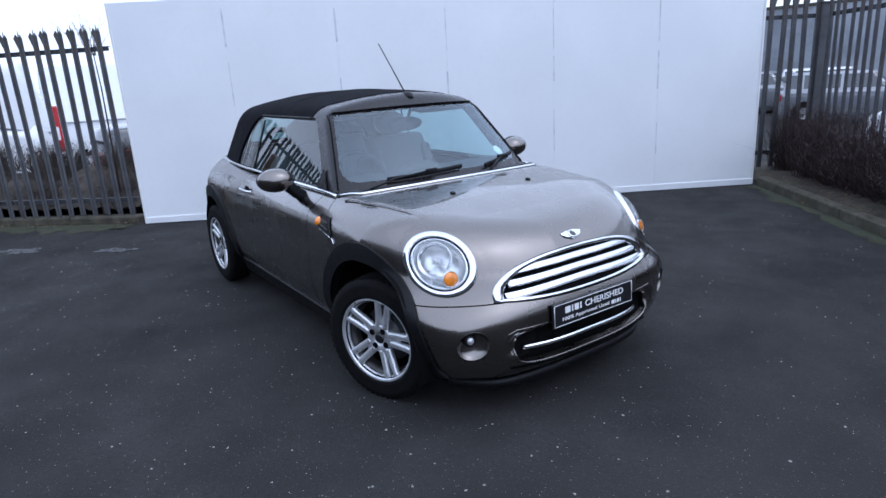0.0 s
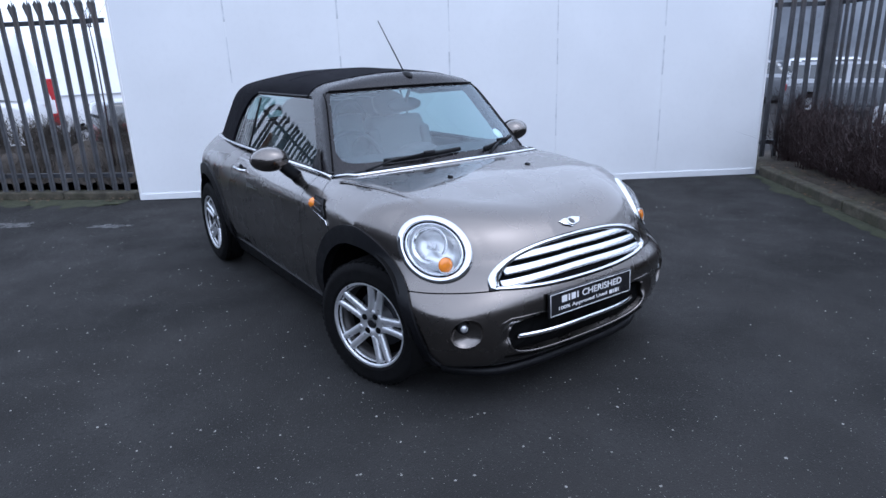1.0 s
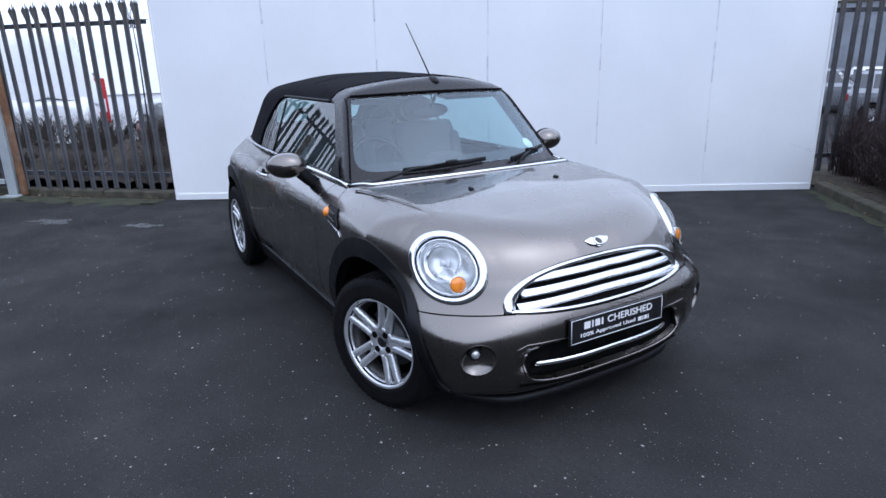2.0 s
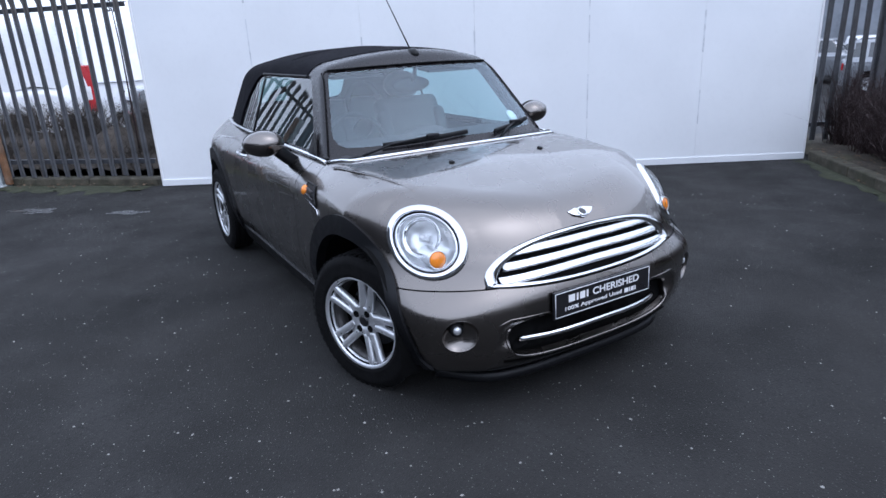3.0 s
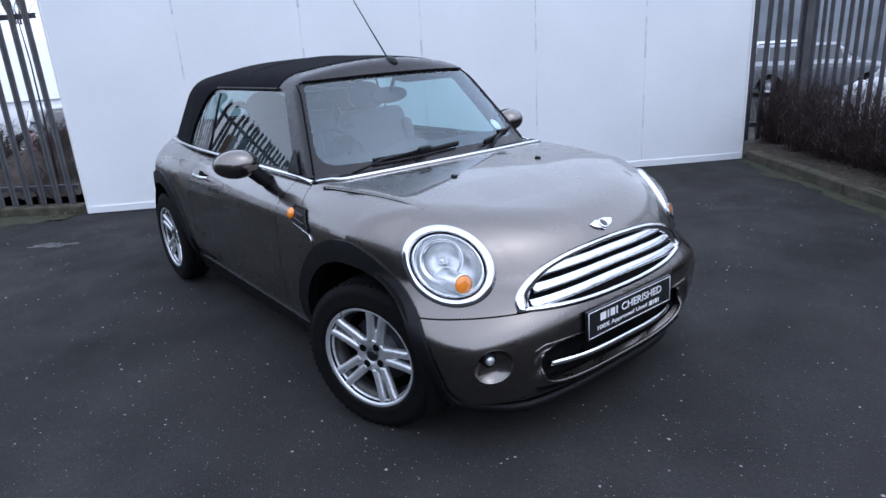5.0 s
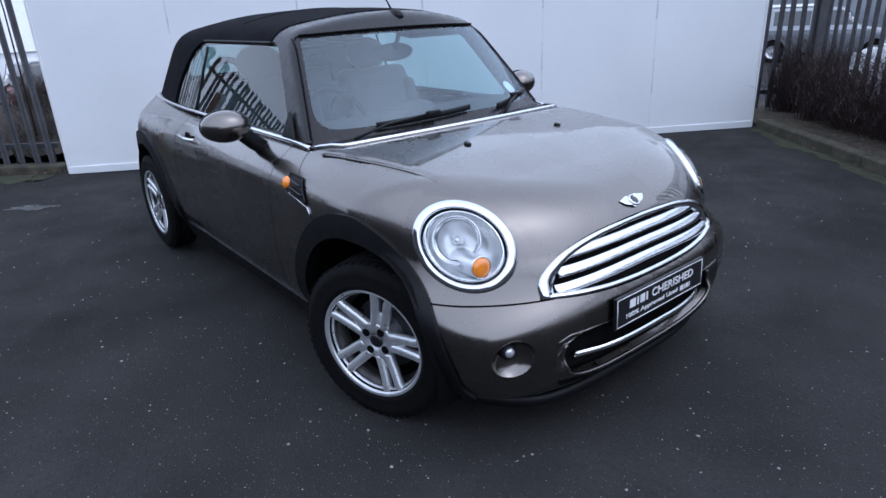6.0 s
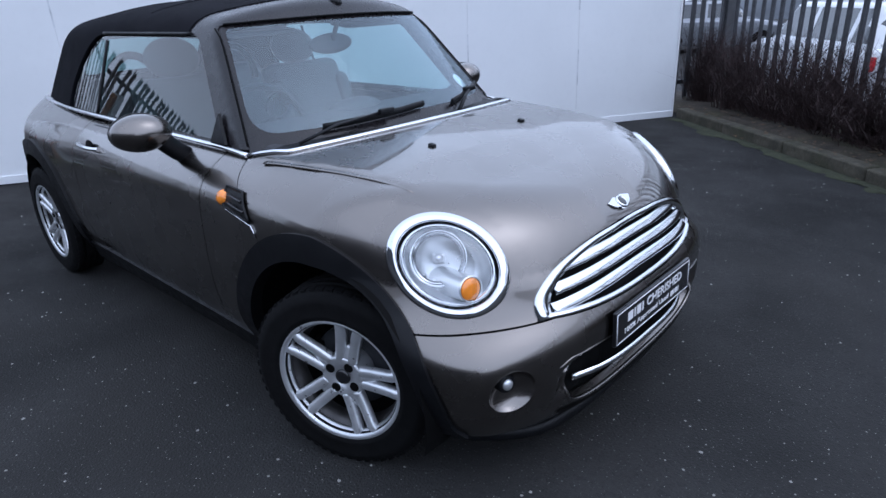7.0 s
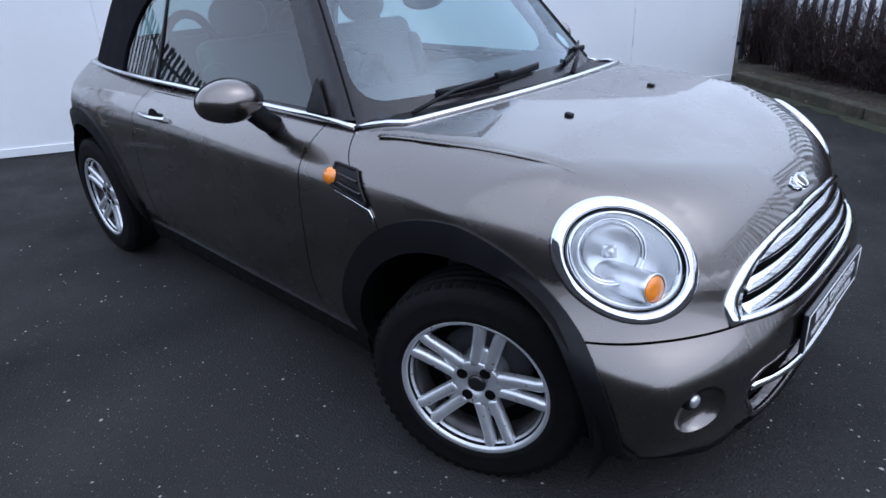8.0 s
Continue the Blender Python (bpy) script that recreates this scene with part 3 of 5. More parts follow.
def gate():
    """A grey steel gate post with a rusty cheek, and the gate's low rail beyond it."""
    g = thing("gate_post", "grey steel gate post with a rusty board against the fence", "post")
    rz = heading(LU)
    p = along(L0, LU, 1.99, LN, 0.07)
    part("rusty_board", box(0.07, 0.05, 1.74, 0.006, pose(p.x, p.y, 0.90, 0, 1.2, rz)), RUST, g, "rusty brown board")
    p = along(L0, LU, 2.10, LN, 0.11)
    part("post", join(box(0.13, 0.012, 1.80, 0.003, pose(p.x, p.y, 0.90, 0, 0, rz)), box(0.012, 0.12, 1.80, 0.003, pose(*along(L0, LU, 2.10, LN, 0.05, 0.9), 0, 0, rz)), box(0.22, 0.18, 0.03, 0.004, pose(p.x, p.y, 0.015, 0, 0, rz))), CLADDING, g)
    p = along(L0, LU, 2.95, LN, 0.09)
    part("low_rail", box(1.5, 0.04, 0.06, 0.004, pose(p.x, p.y, 0.19, 0, 0, rz)), CLADDING, g)


gate()


def puddle(x, y, rx, ry, turn, seed):
    rng = np.random.default_rng(seed)
    amp, ph = rng.uniform(0.05, 0.22, 5), rng.uniform(0, 6, 5)
    rim = []
    for a in np.linspace(0, math.tau, 48, endpoint=False):
        r = 1 + sum(amp[k] * math.sin((k + 2) * a + ph[k]) for k in range(5))
        rim.append((rx * r * math.cos(a), ry * r * math.sin(a)))
    bm = slab(rim, 0.002, 0, pose(x, y, 0.001, 0, 0, turn))
    return tagged(part("puddle", bm, WATER), "shallow rain puddle on the tarmac", "puddle", group="puddles")


puddle(-3.77, -2.12, 0.22, 0.10, 48, 1)
puddle(-3.02, -1.34, 0.22, 0.06, 52, 2)


def far_wall(name, x, y, length, turn, height, mat=BRICK):
    """A plain wall added far off round the yard, with a coping."""
    w = thing(name, "plain wall far off, added to close the yard", "wall", kind="structure")
    part("masonry", box(length, 0.3, height, 0.01, pose(x, y, height / 2, 0, 0, turn)), mat, w)
    part("coping", box(length, 0.4, 0.12, 0.02, pose(x, y, height + 0.06, 0, 0, turn)), CONCRETE, w)


# Added out of view, kept low so the car's nose reflects more sky.
far_wall("wall_south", 26.0, -8.0, 60.0, 78, 3.0)
far_wall("wall_east", -4.0, 27.0, 60.0, 12, 3.3, FARWALL)
# Added out of view, tall enough to darken the reflection in the car's flank.
far_wall("wall_west", 2.0, -19.0, 50.0, 4, 7.5)


# ---- parked vehicles beyond the fences ----
def parked(name, label, category, paint, m, length=4.2, width=0.86, belt=0.95, roof=1.45, nose=0.75, cabin=(-1.95, 0.95), rake=0.9, back=0.35, glazed=True, cap=None):
    """A plain car or van: lower body, glasshouse, side windows, tyres with rims, tail lamps."""
    car = thing(name, label, category, m, group="parked vehicles")
    half = length / 2
    hood = spline([-half, -half * 0.5, half * 0.3, half * 0.75, half], [belt, belt, belt, (belt + nose) / 2 + 0.02, nose])

    def lower(p):
        x, y, z = p[..., 0], np.abs(p[..., 1]), p[..., 2]
        s = y - width - 0.06 * np.sin((z - 0.3) * 3.0) + 0.06
        e = smax(x - half + 0.4 * y ** 4, -x - half + 0.35 * y ** 4, 0.02)
        return smax(smax(smax(s, z - hood(x), 0.06), e, 0.12), 0.22 - z, 0.03)

    def upper(p):
        x, y, z = p[..., 0], np.abs(p[..., 1]), p[..., 2]
        s = y - width + 0.05 + 0.3 * (z - belt)
        e = smax((x - cabin[1] + rake * (z - belt)) * 0.75 + 0.2 * y ** 2, (cabin[0] - x + back * (z - belt)) * 0.9 + 0.1 * y ** 2, 0.02)
        return smax(smax(s, z - roof + 0.06 * y ** 2, 0.08), e, 0.08)
    arches = [(-half * 0.62, 0.3), (half * 0.64, 0.3)]
    bm = hull(lower, -half + 0.5, half - 0.5, 0.55, 0.10, 48, 9)
    for ax, az in arches:
        cut(bm, lambda p: np.hypot(p[:, 0] - ax, p[:, 2] - az) - 0.36)
    co, nor, parts = panels(bm, lower, lambda x, y, z: "drop" if any(math.hypot(x - ax, z - az) < 0.36 and abs(y) > 0.5 for ax, az in arches) else "body")
    bm.free()
    panel("body", co, nor, parts["body"], paint, car, 0.0, 0.03)
    bm = hull(upper, cabin[0] + 0.4, cabin[1] - 0.6, belt, 0.10, 40, 9, -0.2, math.pi + 0.2)
    lo, hi = belt + 0.04, roof - 0.09

    def sort(x, y, z):
        if not lo < z < hi:
            return "roof"
        t = (z - belt)
        front, rear = x > cabin[1] - rake * t - 0.14, x < cabin[0] + back * t + 0.12
        if rear and not glazed:
            return "roof"
        if front or rear:
            return "window" if abs(y) < width - 0.22 - 0.3 * t else "roof"
        return "roof" if not glazed or any(abs(x - q) < 0.05 for q in (-0.35, cabin[0] + 0.55)) else "window"
    for q in (lo, hi):
        cut(bm, lambda p: p[:, 2] - q)
    co, nor, parts = panels(bm, upper, sort)
    bm.free()
    panel("roof", co, nor, parts["roof"], cap or paint, car, 0.0, 0.02)
    panel("window", co, nor, parts["window"], DARKGLASS, car, -0.005, 0.0)
    for ax, az in arches:
        for side in (-1, 1):
            w = part("wheel", lathe([(0.18, 0.08), (0.25, 0.09), (0.30, 0.07), (0.305, 0.0), (0.30, -0.07), (0.25, -0.09), (0.18, -0.08)], 28, closed=True), RUBBER, car)
            w.matrix_basis = pose(ax, side * (width - 0.13), az, -90 * side)
            part("rim", lathe([(0.0, 0.05), (0.06, 0.055), (0.10, 0.04), (0.17, 0.06), (0.19, 0.085), (0.19, 0.0)], 28), ALLOY, w)
    for side in (-1, 1):
        y = side * (width - 0.12)
        x = float(meet(lower, np.array([(0.0, y, belt - 0.15)]), (-1, 0, 0), 3)[0, 0])
        part("tail_lamp", box(0.05, 0.13 if roof < 1.7 else 0.26, 0.20 if roof < 1.7 else 0.86, 0.02, pose(x - 0.025 if roof > 1.7 else x + 0.005, y, belt - 0.22 if roof < 1.7 else belt - 0.12)), CARRED, car, "red tail lamp")
        if roof > 1.7:
            part("reversing_lamp", box(0.05, 0.18, 0.26, 0.02, pose(x - 0.031, y, belt - 0.20)), WHITE, car, "white reversing lamp")
    return car


def by_fence(o, u, v, s, d, turn):
    p = along(o, u, s, v, d)
    return pose(p.x, p.y, 0, 0, 0, heading(u) + turn)


LOW = -0.6
parked("van", "white panel van parked beyond the fence, rear end showing", "van", VANWHITE, pose(-12.6, -2.22, LOW, 0, 0, 184), 5.0, 0.97, 1.6, 2.75, 1.2, (-2.45, 1.7), 0.8, 0.06, False)
parked("van", "white panel van parked side-on beyond the fence", "van", VANWHITE, pose(-16.5, 1.6, LOW, 0, 0, 80), 5.4, 0.97, 1.6, 2.9, 1.2, (-2.6, 1.9), 0.8, 0.06, False)
parked("van", "white panel van parked in the far row", "van", VANWHITE, pose(-15.5, -5.2, LOW, 0, 0, 178), 5.2, 0.97, 1.6, 2.8, 1.2, (-2.5, 1.8), 0.8, 0.06, False)
parked("parked_car", "red hatchback parked low behind the scrub bank", "car", CARRED, pose(-10.6, 1.35, LOW, 0, 0, 96), 3.9, roof=1.46, belt=1.08, cap=DARKGLASS)
parked("parked_car", "white hatchback parked behind the hedge, tail towards the fence", "car", VANWHITE, pose(0.22, 10.73, LOW, 0, 0, 131), 4.2, roof=1.66, belt=1.08, cabin=(-2.0, 1.0))
parked("parked_car", "dark blue car parked in the row behind the fence", "car", DARKGLASS, pose(5.2, 10.6, LOW, 0, 0, 131), 4.3)

silver = parked("parked_car", "grey hatchback parked in the far rows behind the fence", "car", SILVER, by_fence(K0, KU, KV, -12.6, 8.0, 60), 4.1, roof=1.52, belt=1.0)
silver.location.z = LOW
far_white = parked("parked_car", "white hatchback parked in the far rows behind the fence", "car", VANWHITE, by_fence(K0, KU, KV, -17.2, 9.8, 64), 4.2, roof=1.55, belt=1.02)
far_white.location.z = LOW
for first, s, d, turn in ((silver, -17.5, 7.2, 58), (far_white, -23.0, 12.2, 66), (silver, -24.5, 9.6, 75), (far_white, -29.4, 11.6, 64)):
    p = along(K0, KU, s, KV, d)
    copy_thing(first, pose(p.x, p.y, LOW, 0, 0, heading(KU) + turn))


# ---- the convertible ----
car = thing("convertible_car", "grey-brown metallic compact convertible with its black cloth roof closed", "car")
AXLES = ((1.2335, 1.22), (-1.2335, -1.2335))
LAMP = meet(g_body, np.array([1.2, -0.40, 0.60]), np.array([1.577 - 1.2, -0.629 + 0.40, 0.711 - 0.60]) / np.linalg.norm([0.377, 0.229, 0.111]))
LAMP_N = gradient(g_body, LAMP)
LAMP_L = np.array([0.62, 0.59, -0.51])
LAMP_L = LAMP_L - LAMP_N * LAMP_L.dot(LAMP_N)
LAMP_L /= np.linalg.norm(LAMP_L)
LAMP_S = np.cross(LAMP_N, LAMP_L)
LAMP_A, LAMP_B = 0.173, 0.133
FOG = np.array([float(surf_x(-0.615, 0.391)), -0.615, 0.391])
FOG_N = gradient(g_body, FOG)


def righted(p):
    q = np.array(p, float)
    q[..., 1] = -np.abs(q[..., 1])
    return q


def f_lamp(p):
    d = righted(p) - LAMP
    return np.sqrt((d @ LAMP_L / LAMP_A) ** 2 + (d @ LAMP_S / LAMP_B) ** 2) - 1 + np.where(np.abs(d @ LAMP_N) > 0.25, 9, 0)


def f_fog(p):
    return q_fog(p[..., 1], p[..., 2]) - 1


def f_grille(p):
    y, z = np.abs(p[..., 1]), p[..., 2]
    up = np.clip((z - 0.545) / 0.168, 0, 2)
    f = ((y / 0.492) ** 2.4 + up ** 2.4) ** (1 / 2.4) - 1
    return np.maximum(np.maximum(f * 0.2, 0.522 + 0.115 * y ** 2 - z), 1.4 - p[..., 0])


def f_intake(p):
    y, z = np.abs(p[..., 1]), p[..., 2]
    mid, hh = 0.318 + 0.018 * (y / 0.44) ** 2, 0.082
    f = ((y / 0.432) ** 6 + (np.abs(z - mid) / hh) ** 3.2) ** 0.25 - 1
    return np.maximum(f * 0.08, 1.4 - p[..., 0])


def f_arch(p, c, r):
    if r > 0.45 and c > 0:
        x, z = p[..., 0], p[..., 2]
        ring = np.hypot(x - c, z - 0.295) - r + 0.9 * np.clip(0.80 - np.abs(p[..., 1]), 0, 0.09)
        reach = c + np.sqrt(np.maximum((r - 0.9 * np.clip(0.80 - np.abs(p[..., 1]), 0, 0.09)) ** 2 - 0.065, 0.0))
        return np.where((z < 0.55) & (x > c), (x - np.minimum(reach + 0.50 * (0.55 - z), 1.70)) * 0.8, ring)
    return np.hypot(p[..., 0] - c, p[..., 2] - 0.295) - r + (0.9 if r > 0.45 else 0.4) * np.clip(0.80 - np.abs(p[..., 1]), 0, 0.09)


HINGE = spline([0.5, 0.706, 0.765, 0.82, 0.897, 0.95], [1.05, 0.952, 0.905, 0.83, 0.737, 0.69])


def f_hinge(p):
    return p[..., 0] - HINGE(p[..., 2])


def f_cowl(p):
    y = np.abs(p[..., 1])
    return p[..., 0] - 0.945 + 0.08 * (y / 0.61) ** 2 + 1.77 * np.clip(y - 0.6, 0, 1)


def well(x):
    """Half the width of the opening under the hood."""
    return 0.655 - 0.10 * np.clip(-x - 0.6, 0, 2) ** 2


def f_sill(p):
    return p[..., 2] - 0.275


def f_under(p):
    return p[..., 2] - 0.165 - 0.050 * np.clip((np.abs(p[..., 1]) - 0.25) / 0.30, 0, 1.1) ** 1.5 * (p[..., 0] > 1.0)


def f_bumper(p):
    return p[..., 2] - 0.547


ahead = lambda p: p[:, 0] > 1.2
gap = 0.0022
bm = hull(g_body, -1.15, 1.05, 0.42, 0.025, 230, 24, front=84)
for f, where in (
        (f_lamp, ahead), (f_fog, ahead), (f_grille, ahead), (f_intake, ahead), (lambda p: q_mouth(p[:, 1], p[:, 2]) - 1, ahead),
        (f_sill, lambda p: np.abs(p[:, 0]) < 0.9),
        (lambda p: f_bumper(p) - gap, ahead), (lambda p: f_bumper(p) + gap, ahead),
        (lambda p: f_hinge(p) - gap, lambda p: (np.abs(p[:, 1]) > 0.6) & (p[:, 2] > 0.6)), (lambda p: f_hinge(p) + gap, lambda p: (np.abs(p[:, 1]) > 0.6) & (p[:, 2] > 0.6)),
        (lambda p: p[:, 0] - 0.60 - gap, lambda p: (np.abs(p[:, 1]) > 0.6) & (p[:, 2] > 0.3)), (lambda p: p[:, 0] - 0.60 + gap, lambda p: (np.abs(p[:, 1]) > 0.6) & (p[:, 2] > 0.3)),
        (lambda p: p[:, 0] + 0.62 - gap, lambda p: (np.abs(p[:, 1]) > 0.6) & (p[:, 2] > 0.3)), (lambda p: p[:, 0] + 0.62 + gap, lambda p: (np.abs(p[:, 1]) > 0.6) & (p[:, 2] > 0.3)),
        (f_cowl, lambda p: p[:, 2] > 0.8),
        (lambda p: np.abs(p[:, 1]) - well(p[:, 0]), lambda p: p[:, 2] > 0.8),
        (lambda p: p[:, 0] - 0.52, lambda p: p[:, 2] > 0.85),
        (lambda p: p[:, 0] + 1.45, lambda p: p[:, 2] > 0.85),
        (lambda p: p[:, 2] - 0.50, lambda p: p[:, 0] < -1.2),
        (f_under, None), (lambda p: p[:, 2] - 0.160, ahead)):
    cut(bm, f, where)
for hub, c in AXLES:
    for r in (0.47, 0.388):
        cut(bm, lambda p: f_arch(p, c, r), lambda p: (np.abs(p[:, 1]) > 0.5) & (np.abs(p[:, 0] - c) < 0.7))


def sort(x, y, z):
    p = np.array([x, y, z])
    side = "_r" if y < 0 else "_l"
    for (hub, c), end in zip(AXLES, ("front", "rear")):
        if abs(y) > 0.5 and abs(x - c) < 0.7:
            if f_arch(p, c, 0.388) < 0:
                return "drop"
            if f_arch(p, c, 0.47) < 0 and z > 0.235:
                return end + side
    if x > 1.2 and z > 0.160 and f_under(p) < 0 and f_arch(p, AXLES[0][1], 0.47) > 0:
        return "valance"
    if f_under(p) < 0 or any(abs(y) > 0.5 and abs(x - c) < 0.7 and f_arch(p, c, 0.47) < 0 for _, c in AXLES):
        return "drop"
    if x > 1.2 and (f_lamp(p) < 0 or f_fog(p) < 0 or f_grille(p) < 0 or f_intake(p) < 0):
        return "drop"
    if z > 0.85 and abs(y) < well(x) and -1.45 < x < 0.52:
        return "drop"
    if z > 0.8 and abs(y) < 0.72 and 0.52 <= x and f_cowl(p) < 0 and f_hinge(p) > 0 - 0.3 and (abs(y) < 0.66):
        return "cowl"
    if x > 1.2 and abs(f_bumper(p)) < gap:
        return "drop"
    if x > 1.2 and z < 0.547:
        return "bumper"
    if z < 0.275 and abs(x) < 0.9:
        return "sill" + side
    if abs(y) > 0.6 and z > 0.6 and abs(f_hinge(p)) < gap:
        return "drop"
    if f_hinge(p) > 0 and z > 0.5:
        return "bonnet"
    if abs(y) > 0.6 and (abs(x - 0.60) < gap or abs(x + 0.62) < gap):
        return "drop"
    if x > 0.60:
        return "wing" + side
    if x > -0.62:
        return "door" + side
    return "tail" if z < 0.50 and x < -1.2 else "quarter"


co, nor, P = panels(bm, g_body, sort)
bm.free()
body = panel("bonnet", co, nor, P["bonnet"], PAINT, car, 0, 0.014, "grey-brown metallic bonnet with front wings")
panel("front_bumper", co, nor, P["bumper"], PAINT, car, 0.0, 0.03)
panel("front_valance", co, nor, P["valance"], TRIM, car, -0.010, 0.03, "black plastic valance under the bumper")
panel("cowl", co, nor, P["cowl"], TRIM, car, -0.006, 0.0, "black plastic windscreen cowl")
panel("rear_body", co, nor, P["quarter"], PAINT, car)
panel("rear_bumper", co, nor, P["tail"], PAINT, car, 0.004)
doors = {}
for s in ("_r", "_l"):
    panel("front_arch_trim", co, nor, P["front" + s], TRIM, car, 0.012, 0.045, "black plastic wheel arch trim")
    panel("rear_arch_trim", co, nor, P["rear" + s], TRIM, car, 0.012, 0.045, "black plastic wheel arch trim")
    panel("sill", co, nor, P["sill" + s], TRIM, car, 0.008, 0.02, "black plastic sill trim")
    panel("wing", co, nor, P["wing" + s], PAINT, car)
    doors[s] = panel("door", co, nor, P["door" + s], PAINT, car)

# the dark shell that shows in the seams and openings
bm = hull(g_body, -1.15, 1.05, 0.5, 0.06, 90, 18)
for hub, c in AXLES:
    cut(bm, lambda p: f_arch(p, c, 0.40), lambda p: (np.abs(p[:, 1]) > 0.3) & (np.abs(p[:, 0] - c) < 0.7))


def shell_sort(x, y, z):
    p = np.array([x, y, z])
    if any(f_arch(p, c, 0.40) < 0 and abs(y) > 0.4 for _, c in AXLES):
        return "drop"
    if x > 1.2 and (f_lamp(p) < 0.15 or f_fog(p) < 0.02):
        return "drop"
    return "drop" if z > 0.8 and -1.45 < x < 0.95 and abs(y) < 0.69 else "shell"


co2, nor2, Q = panels(bm, g_body, shell_sort)
bm.free()
panel("inner_shell", co2, nor2, Q["shell"], SEAM, car, -0.035, 0.0, "dark inner shell")
for hub, c in AXLES:
    for side in (-1, 1):
        rows = [[(c + 0.40 * math.cos(a), side * y, 0.295 + 0.40 * math.sin(a)) for a in np.linspace(-0.25, math.pi + 0.25, 25)] for y in (0.42, 0.60, 0.785)]
        part("wheel_well", net(rows), SEAM, car, "black wheel arch liner")


# grille
def on_nose(y, z, out=0.0):
    p = np.stack(np.broadcast_arrays(surf_x(y, z), np.asarray(y, float), np.asarray(z, float)), -1)
    return lifted(p, out)


def grille_loop(k, n=120):
    pts = []
    for a in np.linspace(0, math.pi, n // 2 + 12):
        c, s = math.cos(a), math.sin(a)
        pts.append((0.492 * k * math.copysign(abs(c) ** (2 / 2.4), c), 0.548 + 0.162 * k * abs(s) ** (2 / 2.4)))
    for y in np.linspace(-0.485 * k, 0.485 * k, n // 2)[1:-1]:
        pts.append((y, 0.528 + 0.095 * y * y))
    return np.array(pts)


frame_pts = grille_loop(1.0)
inner_pts = grille_loop(0.95)
inner_pts[:, 0] *= 0.965
inner_pts[:, 1] -= np.where(inner_pts[:, 1] > 0.553, 0.006, 0)
mid_pts = (frame_pts * 0.55 + inner_pts * 0.45)
mid_pts[:, 1] += np.where(frame_pts[:, 1] < 0.55, 0.004, 0)
inner_pts[:, 1] += np.where(inner_pts[:, 1] < 0.553, 0.013, 0)
rows = [on_nose(frame_pts[:, 0], frame_pts[:, 1], -0.012), on_nose(frame_pts[:, 0], frame_pts[:, 1], 0.006), on_nose(mid_pts[:, 0], mid_pts[:, 1], 0.009), on_nose(inner_pts[:, 0], inner_pts[:, 1], 0.004), on_nose(inner_pts[:, 0], inner_pts[:, 1], -0.03)]
grille = part("grille", net(rows, True), CHROME, car, "chrome radiator grille surround with chrome bars")
ys = np.linspace(-0.46, 0.46, 41)
back = [[(float(surf_x(y, 0.54 + q * 0.15 * max(1 - (abs(y) / 0.48) ** 2.4, 0.02) ** 0.42)) - 0.035, y, 0.53 + q * 0.17 * max(1 - (abs(y) / 0.48) ** 2.4, 0.02) ** 0.42) for y in ys] for q in (0, 0.5, 1)]
part("grille_back", net(back), SEAM, grille, "black mesh behind the bars")
for z, half in ((0.673, 0.37), (0.628, 0.415), (0.583, 0.438)):
    ys = np.linspace(-half, half, 41)
    zz = z - 0.004 - 0.012 * (ys / 0.45) ** 2
    p = on_nose(ys, zz, -0.004)
    part("grille_bar", tube(p, 0.0050, 0.0170, 16, up=(-0.62, 0, 0.78)), CHROME, grille)

# lower air intake with its chrome strip
sweep = np.linspace(math.pi * 0.86, math.pi * 2.14, 400)
rim_y = 0.434 * np.sign(np.cos(sweep)) * np.abs(np.cos(sweep)) ** (1 / 3)
rim_z = 0.318 + 0.018 * (rim_y / 0.44) ** 2 + 0.083 * np.sign(np.sin(sweep)) * np.abs(np.sin(sweep)) ** (1 / 1.6)
run = np.concatenate([[0], np.cumsum(np.hypot(np.diff(rim_y), np.diff(rim_z)))])
even = np.linspace(0, run[-1], 90)
rim_y, rim_z = np.interp(even, run, rim_y), np.interp(even, run, rim_z)
part("intake_lip", tube(on_nose(rim_y, rim_z, -0.002), 0.0075, 0.0075, 12, up=(1, 0, 0.05)), PAINT, car, "rounded body-coloured lip of the air intake")
STRIP_Z = 0.336
ys = np.linspace(-0.455, 0.455, 31)
rows = [[(float(surf_x(y * 0.97, 0.32)) - d, y * 0.98, z + 0.018 * (y / 0.44) ** 2) for y in ys] for z, d in ((0.224, 0.006), (0.224, 0.10), (0.32, 0.15), (0.412, 0.12), (0.418, 0.030))]
part("intake", net(rows), SEAM, car, "black lower air intake")
ys = np.linspace(-0.37, 0.37, 45)
bend = (ys / 0.37) ** 2
strip_pts = np.stack([surf_x(ys, np.full(45, 0.45)) + 0.002 - 0.050 * np.abs(ys / 0.37) ** 3, ys, STRIP_Z + (0.324 - STRIP_Z) * bend], -1)
part("intake_strip", tube(strip_pts, 0.008, 0.011, 10, up=(-0.4, 0, 0.92)), CHROME, car, "chrome strip across the air intake")
ys = np.linspace(-0.478, 0.478, 61)
part("bumper_crease", tube(on_nose(ys, 0.424 + 0.012 * np.abs(ys / 0.5) ** 2 - 0.02 * np.clip(np.abs(ys) - 0.435, 0, 1) / 0.045, -0.001), 0.0035, 0.003, 8), PAINT, car)
ys = np.linspace(-0.61, 0.61, 61)
part("bumper_lip", tube([(float(surf_x(y, 0.21)) - 0.034 - 0.10 * max((abs(y) - 0.40) / 0.21, 0) ** 2, y, 0.155) for y in ys], 0.016, 0.022, 10), TRIM, car, "black front lip spoiler")

